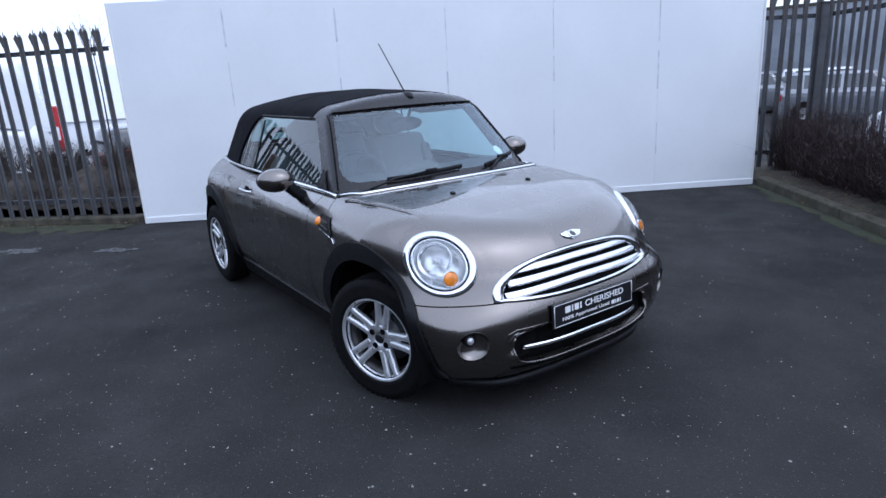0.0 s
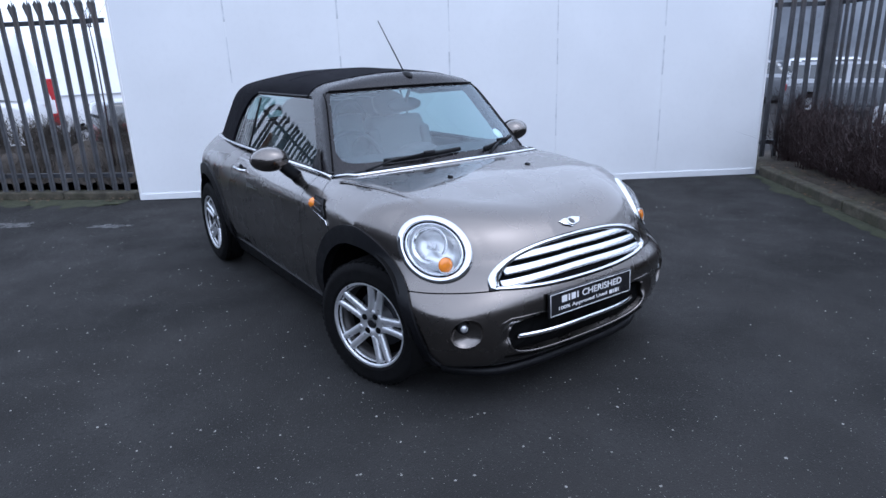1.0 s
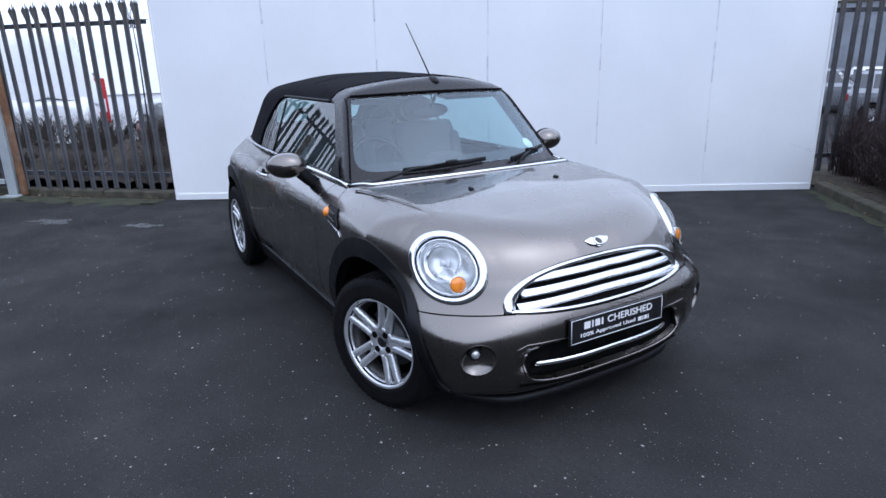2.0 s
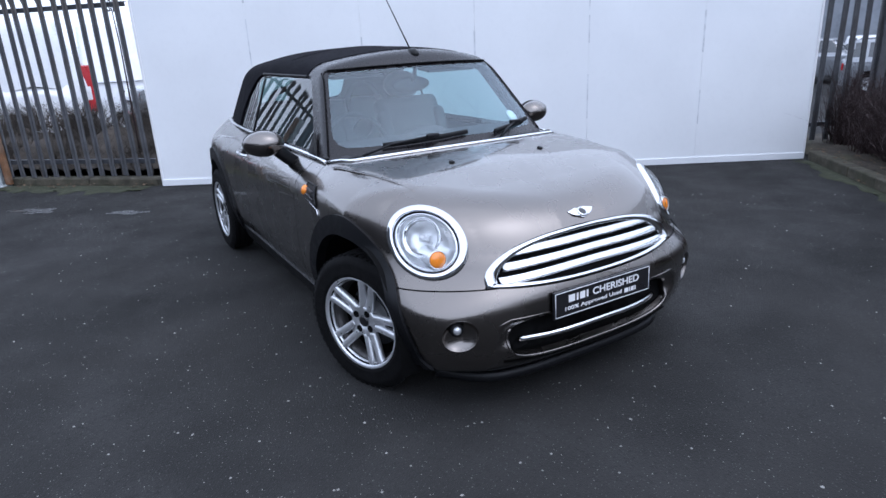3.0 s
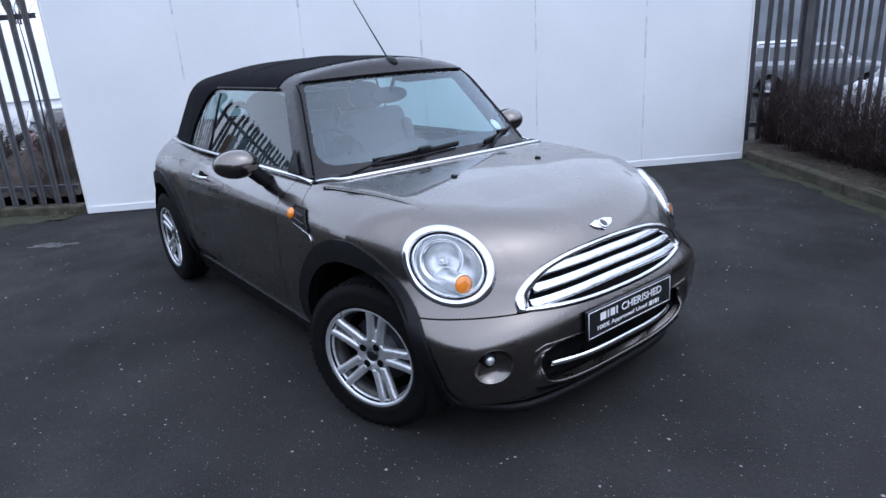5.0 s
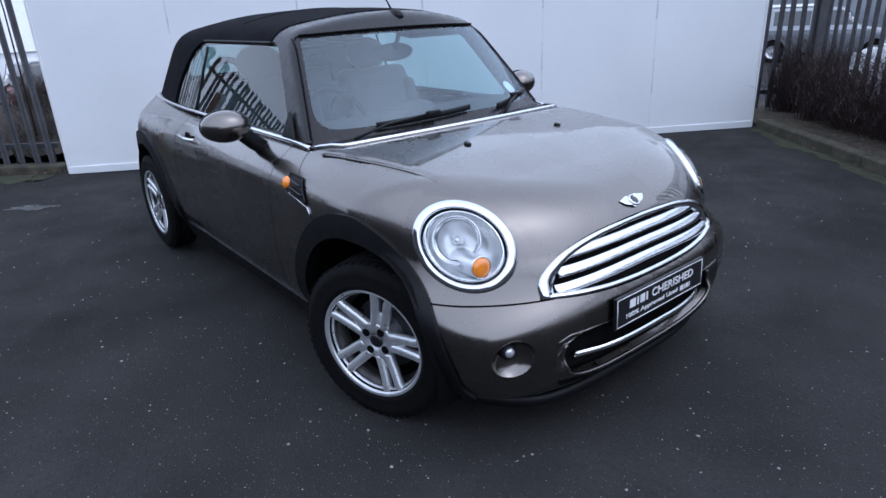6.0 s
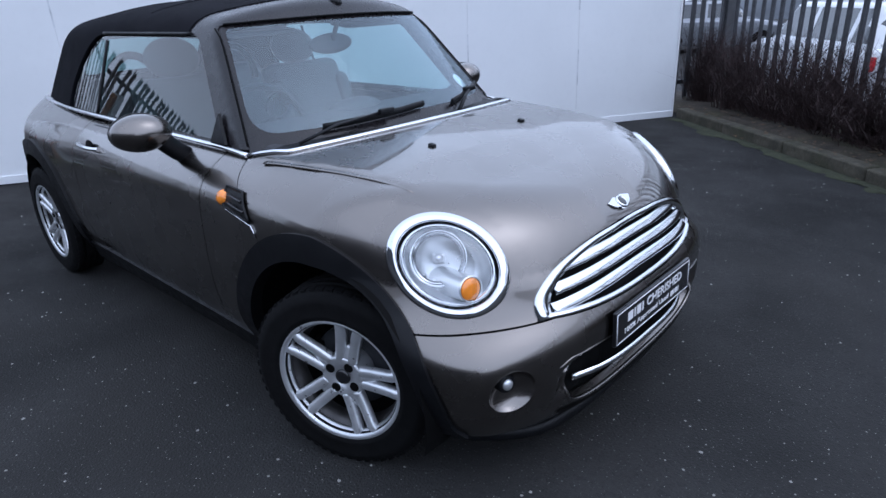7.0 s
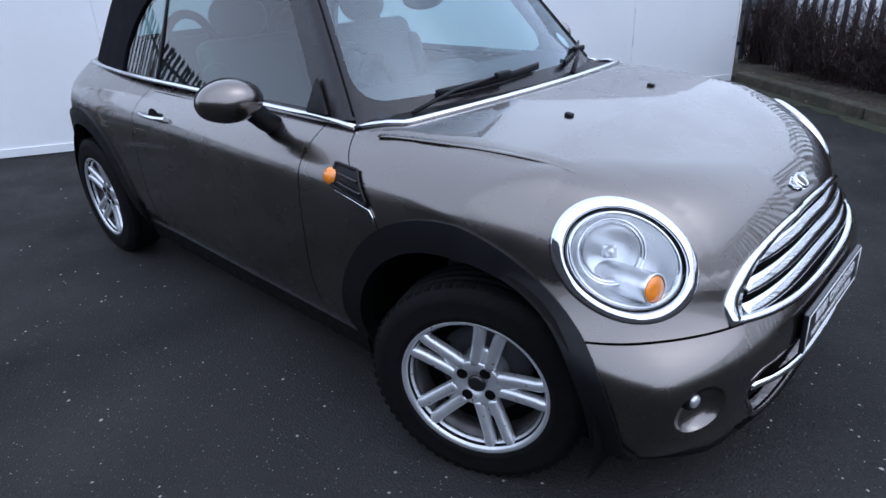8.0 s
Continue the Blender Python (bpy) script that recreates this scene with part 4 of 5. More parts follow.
# Slab added under the floor to block light and darken the ground there.
under = [(float(surf_x(y, 0.22)) - 0.05 - 0.10 * max((abs(y) - 0.40) / 0.21, 0) ** 2, y) for y in np.linspace(0.60, -0.60, 25)]
part("undertray", slab(under + [(0.80, -0.60), (0.80, -0.70), (-0.80, -0.70), (-0.80, -0.60), (-1.60, -0.60), (-1.60, 0.60), (-0.80, 0.60), (-0.80, 0.70), (0.80, 0.70), (0.80, 0.60)], 0.03, 0, pose(0, 0, 0.135)), SEAM, car, "black slab added under the car to block light")

# plate with lettering
PLATE_X = 1.8835
plate = part("number_plate", box(0.012, 0.52, 0.111, 0.003, pose(PLATE_X, 0, 0.451, 0, -2, 0)), BLACK, car, "black dealer plate with white lettering")
part("plate_mount", box(0.035, 0.44, 0.08, 0.006, pose(PLATE_X - 0.02, 0, 0.451)), TRIM, plate)
rim_pts = [(0.253, 0.0485), (-0.253, 0.0485), (-0.253, -0.0485), (0.253, -0.0485)]
for (ya, za), (yb, zb) in zip(rim_pts, rim_pts[1:] + rim_pts[:1]):
    part("border", tube([(PLATE_X + 0.0065 - 0.035 * za, ya, 0.451 + za), (PLATE_X + 0.0065 - 0.035 * zb, yb, 0.451 + zb)], 0.0016, 0.0016, 6, up=(1, 0, 0)), WHITE, plate)


def lettering(words, width, height, m, parent):
    """Built-in type, scaled to the width and height given, centred at the pose m."""
    cu = bpy.data.curves.new("words", "FONT")
    cu.body, cu.size, cu.extrude, cu.align_x, cu.align_y = words, 1.0, 0.002, "CENTER", "CENTER"
    cu.offset = 0.012
    ob = bpy.data.objects.new("words", cu)
    scene.collection.objects.link(ob)
    me = bpy.data.meshes.new_from_object(ob.evaluated_get(bpy.context.evaluated_depsgraph_get()))
    bpy.data.objects.remove(ob)
    co3 = np.array([v.co[:] for v in me.vertices])
    lo, hi = co3.min(0), co3.max(0)
    k = Matrix.Diagonal((width / (hi[0] - lo[0]), height / (hi[1] - lo[1]), 0.4, 1)) @ Matrix.Translation(-Vector((lo + hi) / 2))
    me.transform(m @ k)
    me.materials.append(WHITE)
    out = new("lettering", me)
    out.parent = parent
    return out


def plate_pose(y, z):
    return pose(PLATE_X + 0.0068 - 0.035 * z, y, 0.451 + z, 88, 0, 90)


lettering("CHERISHED", 0.255, 0.030, plate_pose(0.065, 0.017), plate)
for y, w in ((-0.172, 0.032), (-0.143, 0.009), (-0.117, 0.026), (-0.091, 0.009)):
    part("word_bar", box(w, 0.029, 0.001, 0, plate_pose(y, 0.017)), WHITE, plate)
lettering("100% Approved Used", 0.30, 0.021, plate_pose(-0.055, -0.024), plate)
for y, w in ((0.122, 0.021), (0.140, 0.006), (0.156, 0.016), (0.172, 0.006)):
    part("word_bar", box(w, 0.018, 0.001, 0, plate_pose(y, -0.024)), WHITE, plate)

# winged badge
bx = 1.748
badge_m = Matrix.Translation((bx, 0, float(surf_z(bx, 0)) + 0.002)) @ pose(0, 0, 0, 0, math.degrees(math.atan2(gradient(g_body, np.array([bx, 0, float(surf_z(bx, 0))]))[0], 1)) * 1.0, 0)
wing = [(0.018, 0.0), (0.026, 0.022), (0.014, 0.066), (-0.004, 0.050), (-0.012, 0.036), (-0.020, 0.0), (-0.012, -0.036), (-0.004, -0.050), (0.014, -0.066), (0.026, -0.022)]
badge = part("badge", slab([(-x, y) for x, y in wing], 0.006, 0.002, badge_m), CHROME, car, "chrome winged badge")
part("badge_ring", lathe([(0.0155, 0.006), (0.017, 0.0115), (0.021, 0.0115), (0.0235, 0.008), (0.0235, 0.0)], 28, badge_m), CHROME, badge)
part("badge_disc", lathe([(0.0, 0.0105), (0.010, 0.0105), (0.0165, 0.0095), (0.0165, 0.0)], 28, badge_m), BLACK, badge, "black badge centre")

# raised creases of the bonnet
for side in (-1, 1):
    xs = np.linspace(0.84, 1.41, 24)
    ys = side * np.interp(xs, (0.84, 1.17, 1.45), (0.672, 0.608, 0.560))
    bead = np.stack([xs, ys, surf_z(xs, ys)], -1)
    part("bonnet_crease", tube(lifted(bead, -0.0022), 0.018, 0.0044, 16, taper=0.4), PAINT, car)

# washer jets
for side in (-1, 1):
    p = np.array([1.185, side * 0.253, float(surf_z(1.185, side * 0.253))])
    part("washer_jet", box(0.024, 0.020, 0.012, 0.004, pose(p[0], p[1], p[2] + 0.003, 0, 10, 0)), TRIM, car)


# ---- lamps ----
def lamp_point(k, a, out=0.0):
    """On the lamp's ellipse of scale k at angle a, raised from the skin."""
    d = LAMP_A * k * np.cos(a)[..., None] * LAMP_L + LAMP_B * k * np.sin(a)[..., None] * LAMP_S
    p = meet(g_body, LAMP + d - LAMP_N * 0.16, LAMP_N, 0.5)
    return p + LAMP_N * out


def lamp_rows(profile, n=72):
    a = np.linspace(0, math.tau, n, endpoint=False)
    return [lamp_point(k, a, o) for k, o in profile]


def flipped(mesh, side):
    v, e, f = mesh
    return (v, e, f) if side < 0 else ([(x, -y, z) for x, y, z in v], e, [tuple(q)[::-1] for q in f])


def toward(c, way, m=None):
    """A pose at c whose z points along way."""
    q = Vector(way).to_track_quat("Z", "Y").to_matrix().to_4x4()
    return Matrix.Translation(Vector(c)) @ q


for side in (-1, 1):
    flip = (lambda b: b) if side < 0 else mirrored
    lamp = part("headlamp", flipped(net(lamp_rows([(1.015, -0.02), (1.01, 0.003), (0.99, 0.010), (0.95, 0.0135), (0.90, 0.0145), (0.85, 0.014), (0.825, 0.010), (0.815, -0.012)]), True), side), CHROME, car, "round headlamp with a chrome ring")
    part("gasket", flipped(net(lamp_rows([(0.83, -0.004), (0.80, 0.0), (0.77, -0.004)]), True), side), SEAM, lamp, "black rubber gasket")
    part("inner_ring", flipped(net(lamp_rows([(0.785, -0.006), (0.76, 0.004), (0.72, 0.003), (0.695, -0.012)]), True), side), CHROME, lamp)
    bowl = lamp_rows([(0.70, -0.010), (0.66, -0.03), (0.58, -0.065), (0.42, -0.085), (0.2, -0.092), (0.01, -0.093)])
    part("reflector", flipped(net(bowl, True), side), SILVERED, lamp, "silvered reflector bowl")
    dome = lamp_rows([(0.80, 0.0), (0.72, 0.010), (0.55, 0.018), (0.35, 0.022), (0.15, 0.024), (0.01, 0.024)])
    lens = part("lens", flipped(net(dome, True), side), LENS, lamp, "clear headlamp lens")
    lens.visible_shadow = False
    fwd = np.array([0.94, -0.24, 0.16])
    fwd /= np.linalg.norm(fwd)
    c = LAMP + LAMP_L * -0.030 + LAMP_S * 0.002 - LAMP_N * 0.040
    part("projector_ring", flip(lathe([(0.062, 0.0), (0.076, 0.002), (0.079, 0.010), (0.076, 0.015), (0.071, 0.010), (0.066, 0.0)], 40, toward(c, LAMP_N), True)), CHROME, lamp)
    part("bulb_shield", flip(join(box(0.035, 0.03, 0.03, 0.006, toward(c - LAMP_N * 0.02, LAMP_N)), ball(0.014, 0.014, 0.02, toward(c - LAMP_N * 0.005, LAMP_N), 14, 10))), ALLOY, lamp)
    c = LAMP + LAMP_L * 0.050 - LAMP_S * 0.038 - LAMP_N * 0.040
    part("indicator_tube", flip(lathe([(0.042, -0.10), (0.037, 0.0), (0.036, 0.05), (0.037, 0.058), (0.036, 0.062), (0.032, 0.060)], 32, toward(c, fwd))), SILVERED, lamp)
    part("indicator", flip(lathe([(0.0, 0.0665), (0.013, 0.066), (0.026, 0.063), (0.032, 0.058), (0.032, 0.05)], 32, toward(c, fwd))), AMBER, lamp, "amber indicator lens")

    # fog lamp at the bottom of its dish
    turn = np.linspace(0, math.tau, 56, endpoint=False)
    dish = []
    for k, deep in ((1.04, 0.004), (1.01, -0.001), (0.985, 0.0005), (0.95, 0.006), (0.86, 0.014), (0.70, 0.023), (0.48, 0.030), (0.22, 0.034), (0.02, 0.035)):
        dish.append(on_nose(-0.615 + 0.062 * k * np.cos(turn), 0.391 + 0.064 * k * np.sin(turn)) - FOG_N * deep)
    fog = part("fog_lamp", flipped(net(dish, True), side), PAINT, car, "fog lamp in a dished bumper recess")
    fc = FOG - FOG_N * 0.024 + np.array([0.0, -0.014, 0.018])
    part("lens", flip(lathe([(0.0, 0.012), (0.009, 0.011), (0.0155, 0.007), (0.0165, 0.0), (0.0165, -0.03)], 32, toward(fc, (0.95, -0.29, 0.08)))), ALLOY, fog, "small grey fog lamp lens")
    part("bezel", flip(lathe([(0.0165, 0.004), (0.021, 0.005), (0.026, -0.001), (0.028, -0.03)], 32, toward(fc, (0.95, -0.29, 0.08)))), TRIM, fog, "black fog lamp bezel")

    # side repeater in its black louvred vent
    corners = [(0.765, 0.828), (0.862, 0.824), (0.926, 0.748), (0.775, 0.772)]
    rows = []
    for v in np.linspace(0, 1, 7):
        a = np.array(corners[0]) * (1 - v) + np.array(corners[3]) * v
        b = np.array(corners[1]) * (1 - v) + np.array(corners[2]) * v
        xz = np.array([a * (1 - u) + b * u for u in np.linspace(0, 1, 9)])
        rows.append(lifted(np.stack([xz[:, 0], surf_y(xz[:, 0], xz[:, 1]), xz[:, 1]], -1), 0.006))
    vent = part("side_vent", flipped(net(rows), side), TRIM, car, "black louvred side vent")
    edge = [rows[0][i] for i in range(9)] + [r[-1] for r in rows[1:]] + [rows[-1][i] for i in range(7, -1, -1)] + [r[0] for r in rows[-2:0:-1]]
    part("vent_rim", flip(tube(edge, 0.005, 0.005, 8, up=[Vector(gradient(g_body, np.array(q))) for q in edge], loop=True)), TRIM, vent)
    for k in (2, 4):
        part("louvre", flip(tube(lifted(np.array(rows[k][2:]), 0.006), 0.006, 0.004, 8)), GLOSS, vent)
    low = [(0.785, 0.762), (0.86, 0.750), (0.932, 0.736), (0.942, 0.725), (0.952, 0.703)]
    part("vent_strip", flip(tube(lifted(np.array([(x, float(surf_y(x, z)), z) for x, z in low]), 0.003), 0.003, 0.003, 8)), CHROME, vent, "bright strip under the vent")
    rp = np.array([0.758, float(surf_y(0.758, 0.795)), 0.795])
    part("repeater", flip(lathe([(0.0, 0.022), (0.015, 0.019), (0.024, 0.010), (0.027, 0.0), (0.027, -0.01)], 28, toward(rp, gradient(g_body, rp)))), AMBER, vent, "round amber side repeater")

    # belt trim, door handle
    xs = np.linspace(-1.52, 0.735, 60)
    zb = 0.912 + 0.022 * (0.735 - xs) / 2.3
    zb = zb - np.clip((xs - 0.5) / 0.235, 0, 1) ** 2 * 0.010
    pts = np.stack([xs, np.minimum(surf_y(xs, zb), -0.676 + 0.10 * np.clip(-xs - 0.6, 0, 2) ** 2), zb], -1)
    part("belt_trim", flip(tube(lifted(pts, 0.003), 0.010, 0.006, 8, up=[Vector(n) for n in gradient(g_body, pts)])), CHROME, car, "chrome belt line trim")
    xs = np.linspace(-0.535, -0.305, 18)
    pts = lifted(np.stack([xs, surf_y(xs, np.full(18, 0.818)), np.full(18, 0.818)], -1), 0.0)
    pts[:, 1] -= 0.030 * np.sin(np.linspace(0.15, math.pi - 0.15, 18)) ** 0.5
    handle = part("door_handle", flip(tube(pts, 0.012, 0.009, 10)), CHROME, doors["_r" if side < 0 else "_l"], "chrome door handle")
    hp = np.array([-0.42, float(surf_y(-0.42, 0.812)), 0.812])
    part("lock_recess", flip(ball(0.05, 0.008, 0.035, Matrix.Translation(Vector(hp)), 20, 10)), SEAM, doors["_r" if side < 0 else "_l"])

    # door mirror
    mc = Vector((0.385, -0.865, 0.977))
    shellb = ball(0.073, 0.102, 0.065, Matrix.Translation(mc) @ pose(0, 0, 0, 0, 0, -14), 40, 24)
    for v in shellb.verts:
        if v.co.x < mc.x - 0.035:
            v.co.x = mc.x - 0.035 + (v.co.x - mc.x + 0.035) * 0.15
    mirror = part("door_mirror", flip(shellb), PAINT, car, "body-coloured door mirror on a black arm")
    part("mirror_band", flip(tube([mc + Vector((-0.028 + 0.02 * math.sin(a) * 0, 0.090 * math.cos(a), 0.057 * math.sin(a))) for a in np.linspace(0, math.tau, 40, endpoint=False)], 0.010, 0.007, 8, up=(1, 0, 0), loop=True)), TRIM, mirror)
    part("mirror_glass", flip(ball(0.004, 0.081, 0.048, Matrix.Translation(mc + Vector((-0.046, 0, 0))), 28, 12)), CHROME, mirror, "mirror glass")
    part("arm", flip(tube([(0.385, -0.815, 0.955), (0.382, -0.785, 0.925), (0.375, -0.752, 0.894), (0.368, -0.715, 0.866), (0.366, -0.69, 0.850)], 0.034, 0.028, 14, up=(1, 0, 0), taper=1.0)), TRIM, mirror, "black mirror arm")

# chrome strip between bonnet and windscreen
ys = np.linspace(-0.668, 0.668, 61)
xc = 0.945 - 0.08 * (ys / 0.61) ** 2 - 1.77 * np.clip(np.abs(ys) - 0.6, 0, 1)
pts = np.stack([xc, ys, surf_z(xc, ys)], -1)
part("bonnet_strip", tube(lifted(pts, 0.004), 0.0125, 0.008, 8), CHROME, car, "chrome strip along the rear edge of the bonnet")

# ---- glasshouse and cloth roof ----
def f_screen(p):
    y, z = np.abs(p[..., 1]), p[..., 2]
    return np.maximum(smax(y - 0.640 + 0.36 * (z - 0.94), z - 1.318 + 0.05 * y ** 2, 0.02), 0.2 - p[..., 0])


def f_window(p):
    x, y, z = p[..., 0], np.abs(p[..., 1]), p[..., 2]
    front = (x - 0.735 + 0.97 * (z - 0.94) + 0.48 * y ** 2) * 0.7
    rear = (-0.985 - x + 0.26 * np.clip((z - 0.93) / 0.33, 0, 2) ** 2)
    return np.maximum(np.maximum(smax(smax(front, z - 1.272, 0.02), rear, 0.08), 0.93 - z), 0.35 - y)


def f_back(p):
    y, z = np.abs(p[..., 1]), p[..., 2]
    return np.maximum(smax(smax(y - 0.36, z - 1.24, 0.06), 1.02 - z, 0.06), p[..., 0] + 1.1)


def f_clear(p):
    y, z = np.abs(p[..., 1]), p[..., 2]
    return np.maximum(smax(smax(y - 0.624 + 0.36 * (z - 0.94), z - 1.310 + 0.05 * y ** 2, 0.02), 0.968 - 0.02 * y - z, 0.09), 0.2 - p[..., 0])


bm = hull(g_cabin, -0.95, 0.15, 0.90, 0.025, 120, 40, -0.06, math.pi + 0.06)
for f, where in ((f_screen, None), (f_clear, None), (f_window, None), (f_back, None), (lambda p: p[:, 0] - 0.335 + 0.5 * p[:, 1] ** 2, lambda p: p[:, 2] > 1.1), (lambda p: p[:, 2] - 0.915, None), (lambda p: np.abs(p[:, 1]) - 0.42, lambda p: p[:, 2] > 1.2)):
    cut(bm, f, where)


def cabin_sort(x, y, z):
    p = np.array([x, y, z])
    if f_screen(p) < 0:
        return "screen" if f_clear(p) < 0 else "border"
    if f_window(p) < 0:
        return "window_r" if y < 0 else "window_l"
    if f_back(p) < 0:
        return "back"
    if z < 0.918 and (x < 0.4 or abs(y) > 0.60):
        return "drop"
    return "frame" if x > 0.335 - 0.5 * y * y else "cloth"


co, nor, P = panels(bm, g_cabin, cabin_sort)
bm.free()
panel("windscreen_frame", co, nor, P["frame"], GLOSS, car, 0.0, 0.03, "gloss black windscreen frame and pillars")
panel("screen_border", co, nor, P["border"], GLOSS, car, -0.005, 0.0, "black printed border of the windscreen")
roof = panel("cloth_roof", co, nor, P["cloth"], CLOTH, car, 0.004, 0.03, "black cloth convertible roof")
for key, name, mat in (("screen", "windscreen", SCREEN), ("window_r", "side_window", PANE), ("window_l", "side_window", PANE), ("back", "rear_window", PANE)):
    ob = panel(name, co, nor, P[key], mat, car, -0.006, 0.0, "clear glass" if key == "screen" else "lightly tinted glass")
    ob.visible_shadow = False


def on_cabin(y, z, out=0.0):
    p = meet(g_cabin, np.array([-0.3, y, z]), np.array([1.0, 0, 0]), 2.0)
    return p + gradient(g_cabin, p) * out


def cabin_side(x, z, out=0.0):
    p = meet(g_cabin, np.array([x, 0, z]), np.array([0, -1.0, 0]), 1.5)
    return p + gradient(g_cabin, p) * out


# seals round the windscreen and side windows, and seams of the cloth
top = [on_cabin(y, 1.318 - 0.05 * y * y, 0.003) for y in np.linspace(-0.49, 0.49, 25)]
part("screen_seal", tube(top, 0.004, 0.004, 6), SEAM, car)
for side in (-1, 1):
    flip = (lambda b: b) if side < 0 else mirrored
    rim = [cabin_side(x, 1.277, 0.003) for x in np.linspace(0.22, -0.62, 24)]
    part("window_seal", flip(tube(rim, 0.006, 0.007, 8)), TRIM, car)
    rim = [on_cabin(-(0.642 - 0.36 * (z - 0.94)), z, 0.001) for z in np.linspace(0.925, 1.295, 14)]
    part("pillar_seam", flip(tube(rim, 0.0035, 0.003, 6)), SEAM, car)
    part("window_divider", flip(tube([cabin_side(-0.60 + 0.02 * t, 0.92 + 0.33 * t, -0.004) for t in np.linspace(0, 1, 8)], 0.010, 0.006, 8, up=(0, 1, 0))), TRIM, car)
    part("mirror_sail", flip(slab([(0.60, 0.925), (0.50, 0.925), (0.525, 1.02)], 0.012, 0, Matrix(((1, 0, 0, 0), (0, 0.36, -1, -1.001), (0, 1, 0, 0), (0, 0, 0, 1))))), TRIM, car)
for x in (-0.25, -0.78):
    arc = [meet(g_cabin, np.array([x, 0, 0.95]), np.array([0, math.cos(a), math.sin(a)]), 1.5) for a in np.linspace(0.72, math.pi - 0.72, 30)]
    arc = [p + gradient(g_cabin, p) * 0.005 for p in arc]
    part("cloth_seam", tube(arc, 0.006, 0.0025, 6), CLOTH, roof)

# wipers
def wiper(tip, heel, pivot):
    blade = [on_cabin(heel[0] + (tip[0] - heel[0]) * t, heel[1] + (tip[1] - heel[1]) * t, 0.016) for t in np.linspace(0, 1, 16)]
    w = part("wiper", tube(blade, 0.006, 0.013, 8), TRIM, car, "black wiper blade and arm")
    mid = blade[8] + np.array([0.015, 0, 0.015])
    part("arm", tube([np.array(pivot), np.array(pivot) * 0.6 + mid * 0.4 + np.array([0.01, 0, 0.018]), mid], 0.009, 0.006, 8, taper=0.7), TRIM, w)
    part("rubber", tube([b - np.array([0.006, 0, 0.008]) for b in blade], 0.003, 0.006, 6), SEAM, w)
    part("bridge", box(0.02, 0.07, 0.02, 0.006, Matrix.Translation(Vector(mid))), TRIM, w)


wiper((0.045, 0.972), (-0.404, 0.950), (0.815, -0.52, 0.925))
wiper((0.535, 0.982), (0.215, 0.954), (0.880, 0.24, 0.930))

# aerial
aerial = part("aerial", tube([(0.405, 0, 1.372), (0.112, 0, 1.69)], 0.0045, 0.0045, 8, up=(0, 1, 0), taper=0.6), TRIM, car, "black roof aerial on the windscreen header")
part("aerial_foot", ball(0.045, 0.028, 0.024, pose(0.42, 0, 1.372, 0, 14, 0), 20, 12), TRIM, aerial)
part("tax_disc", lathe([(0.0, 0.002), (0.038, 0.002), (0.038, 0.0)], 28, toward(on_cabin(0.46, 1.02, -0.012), gradient(g_cabin, on_cabin(0.46, 1.02)))), WHITE, car, "pale paper disc inside the windscreen")


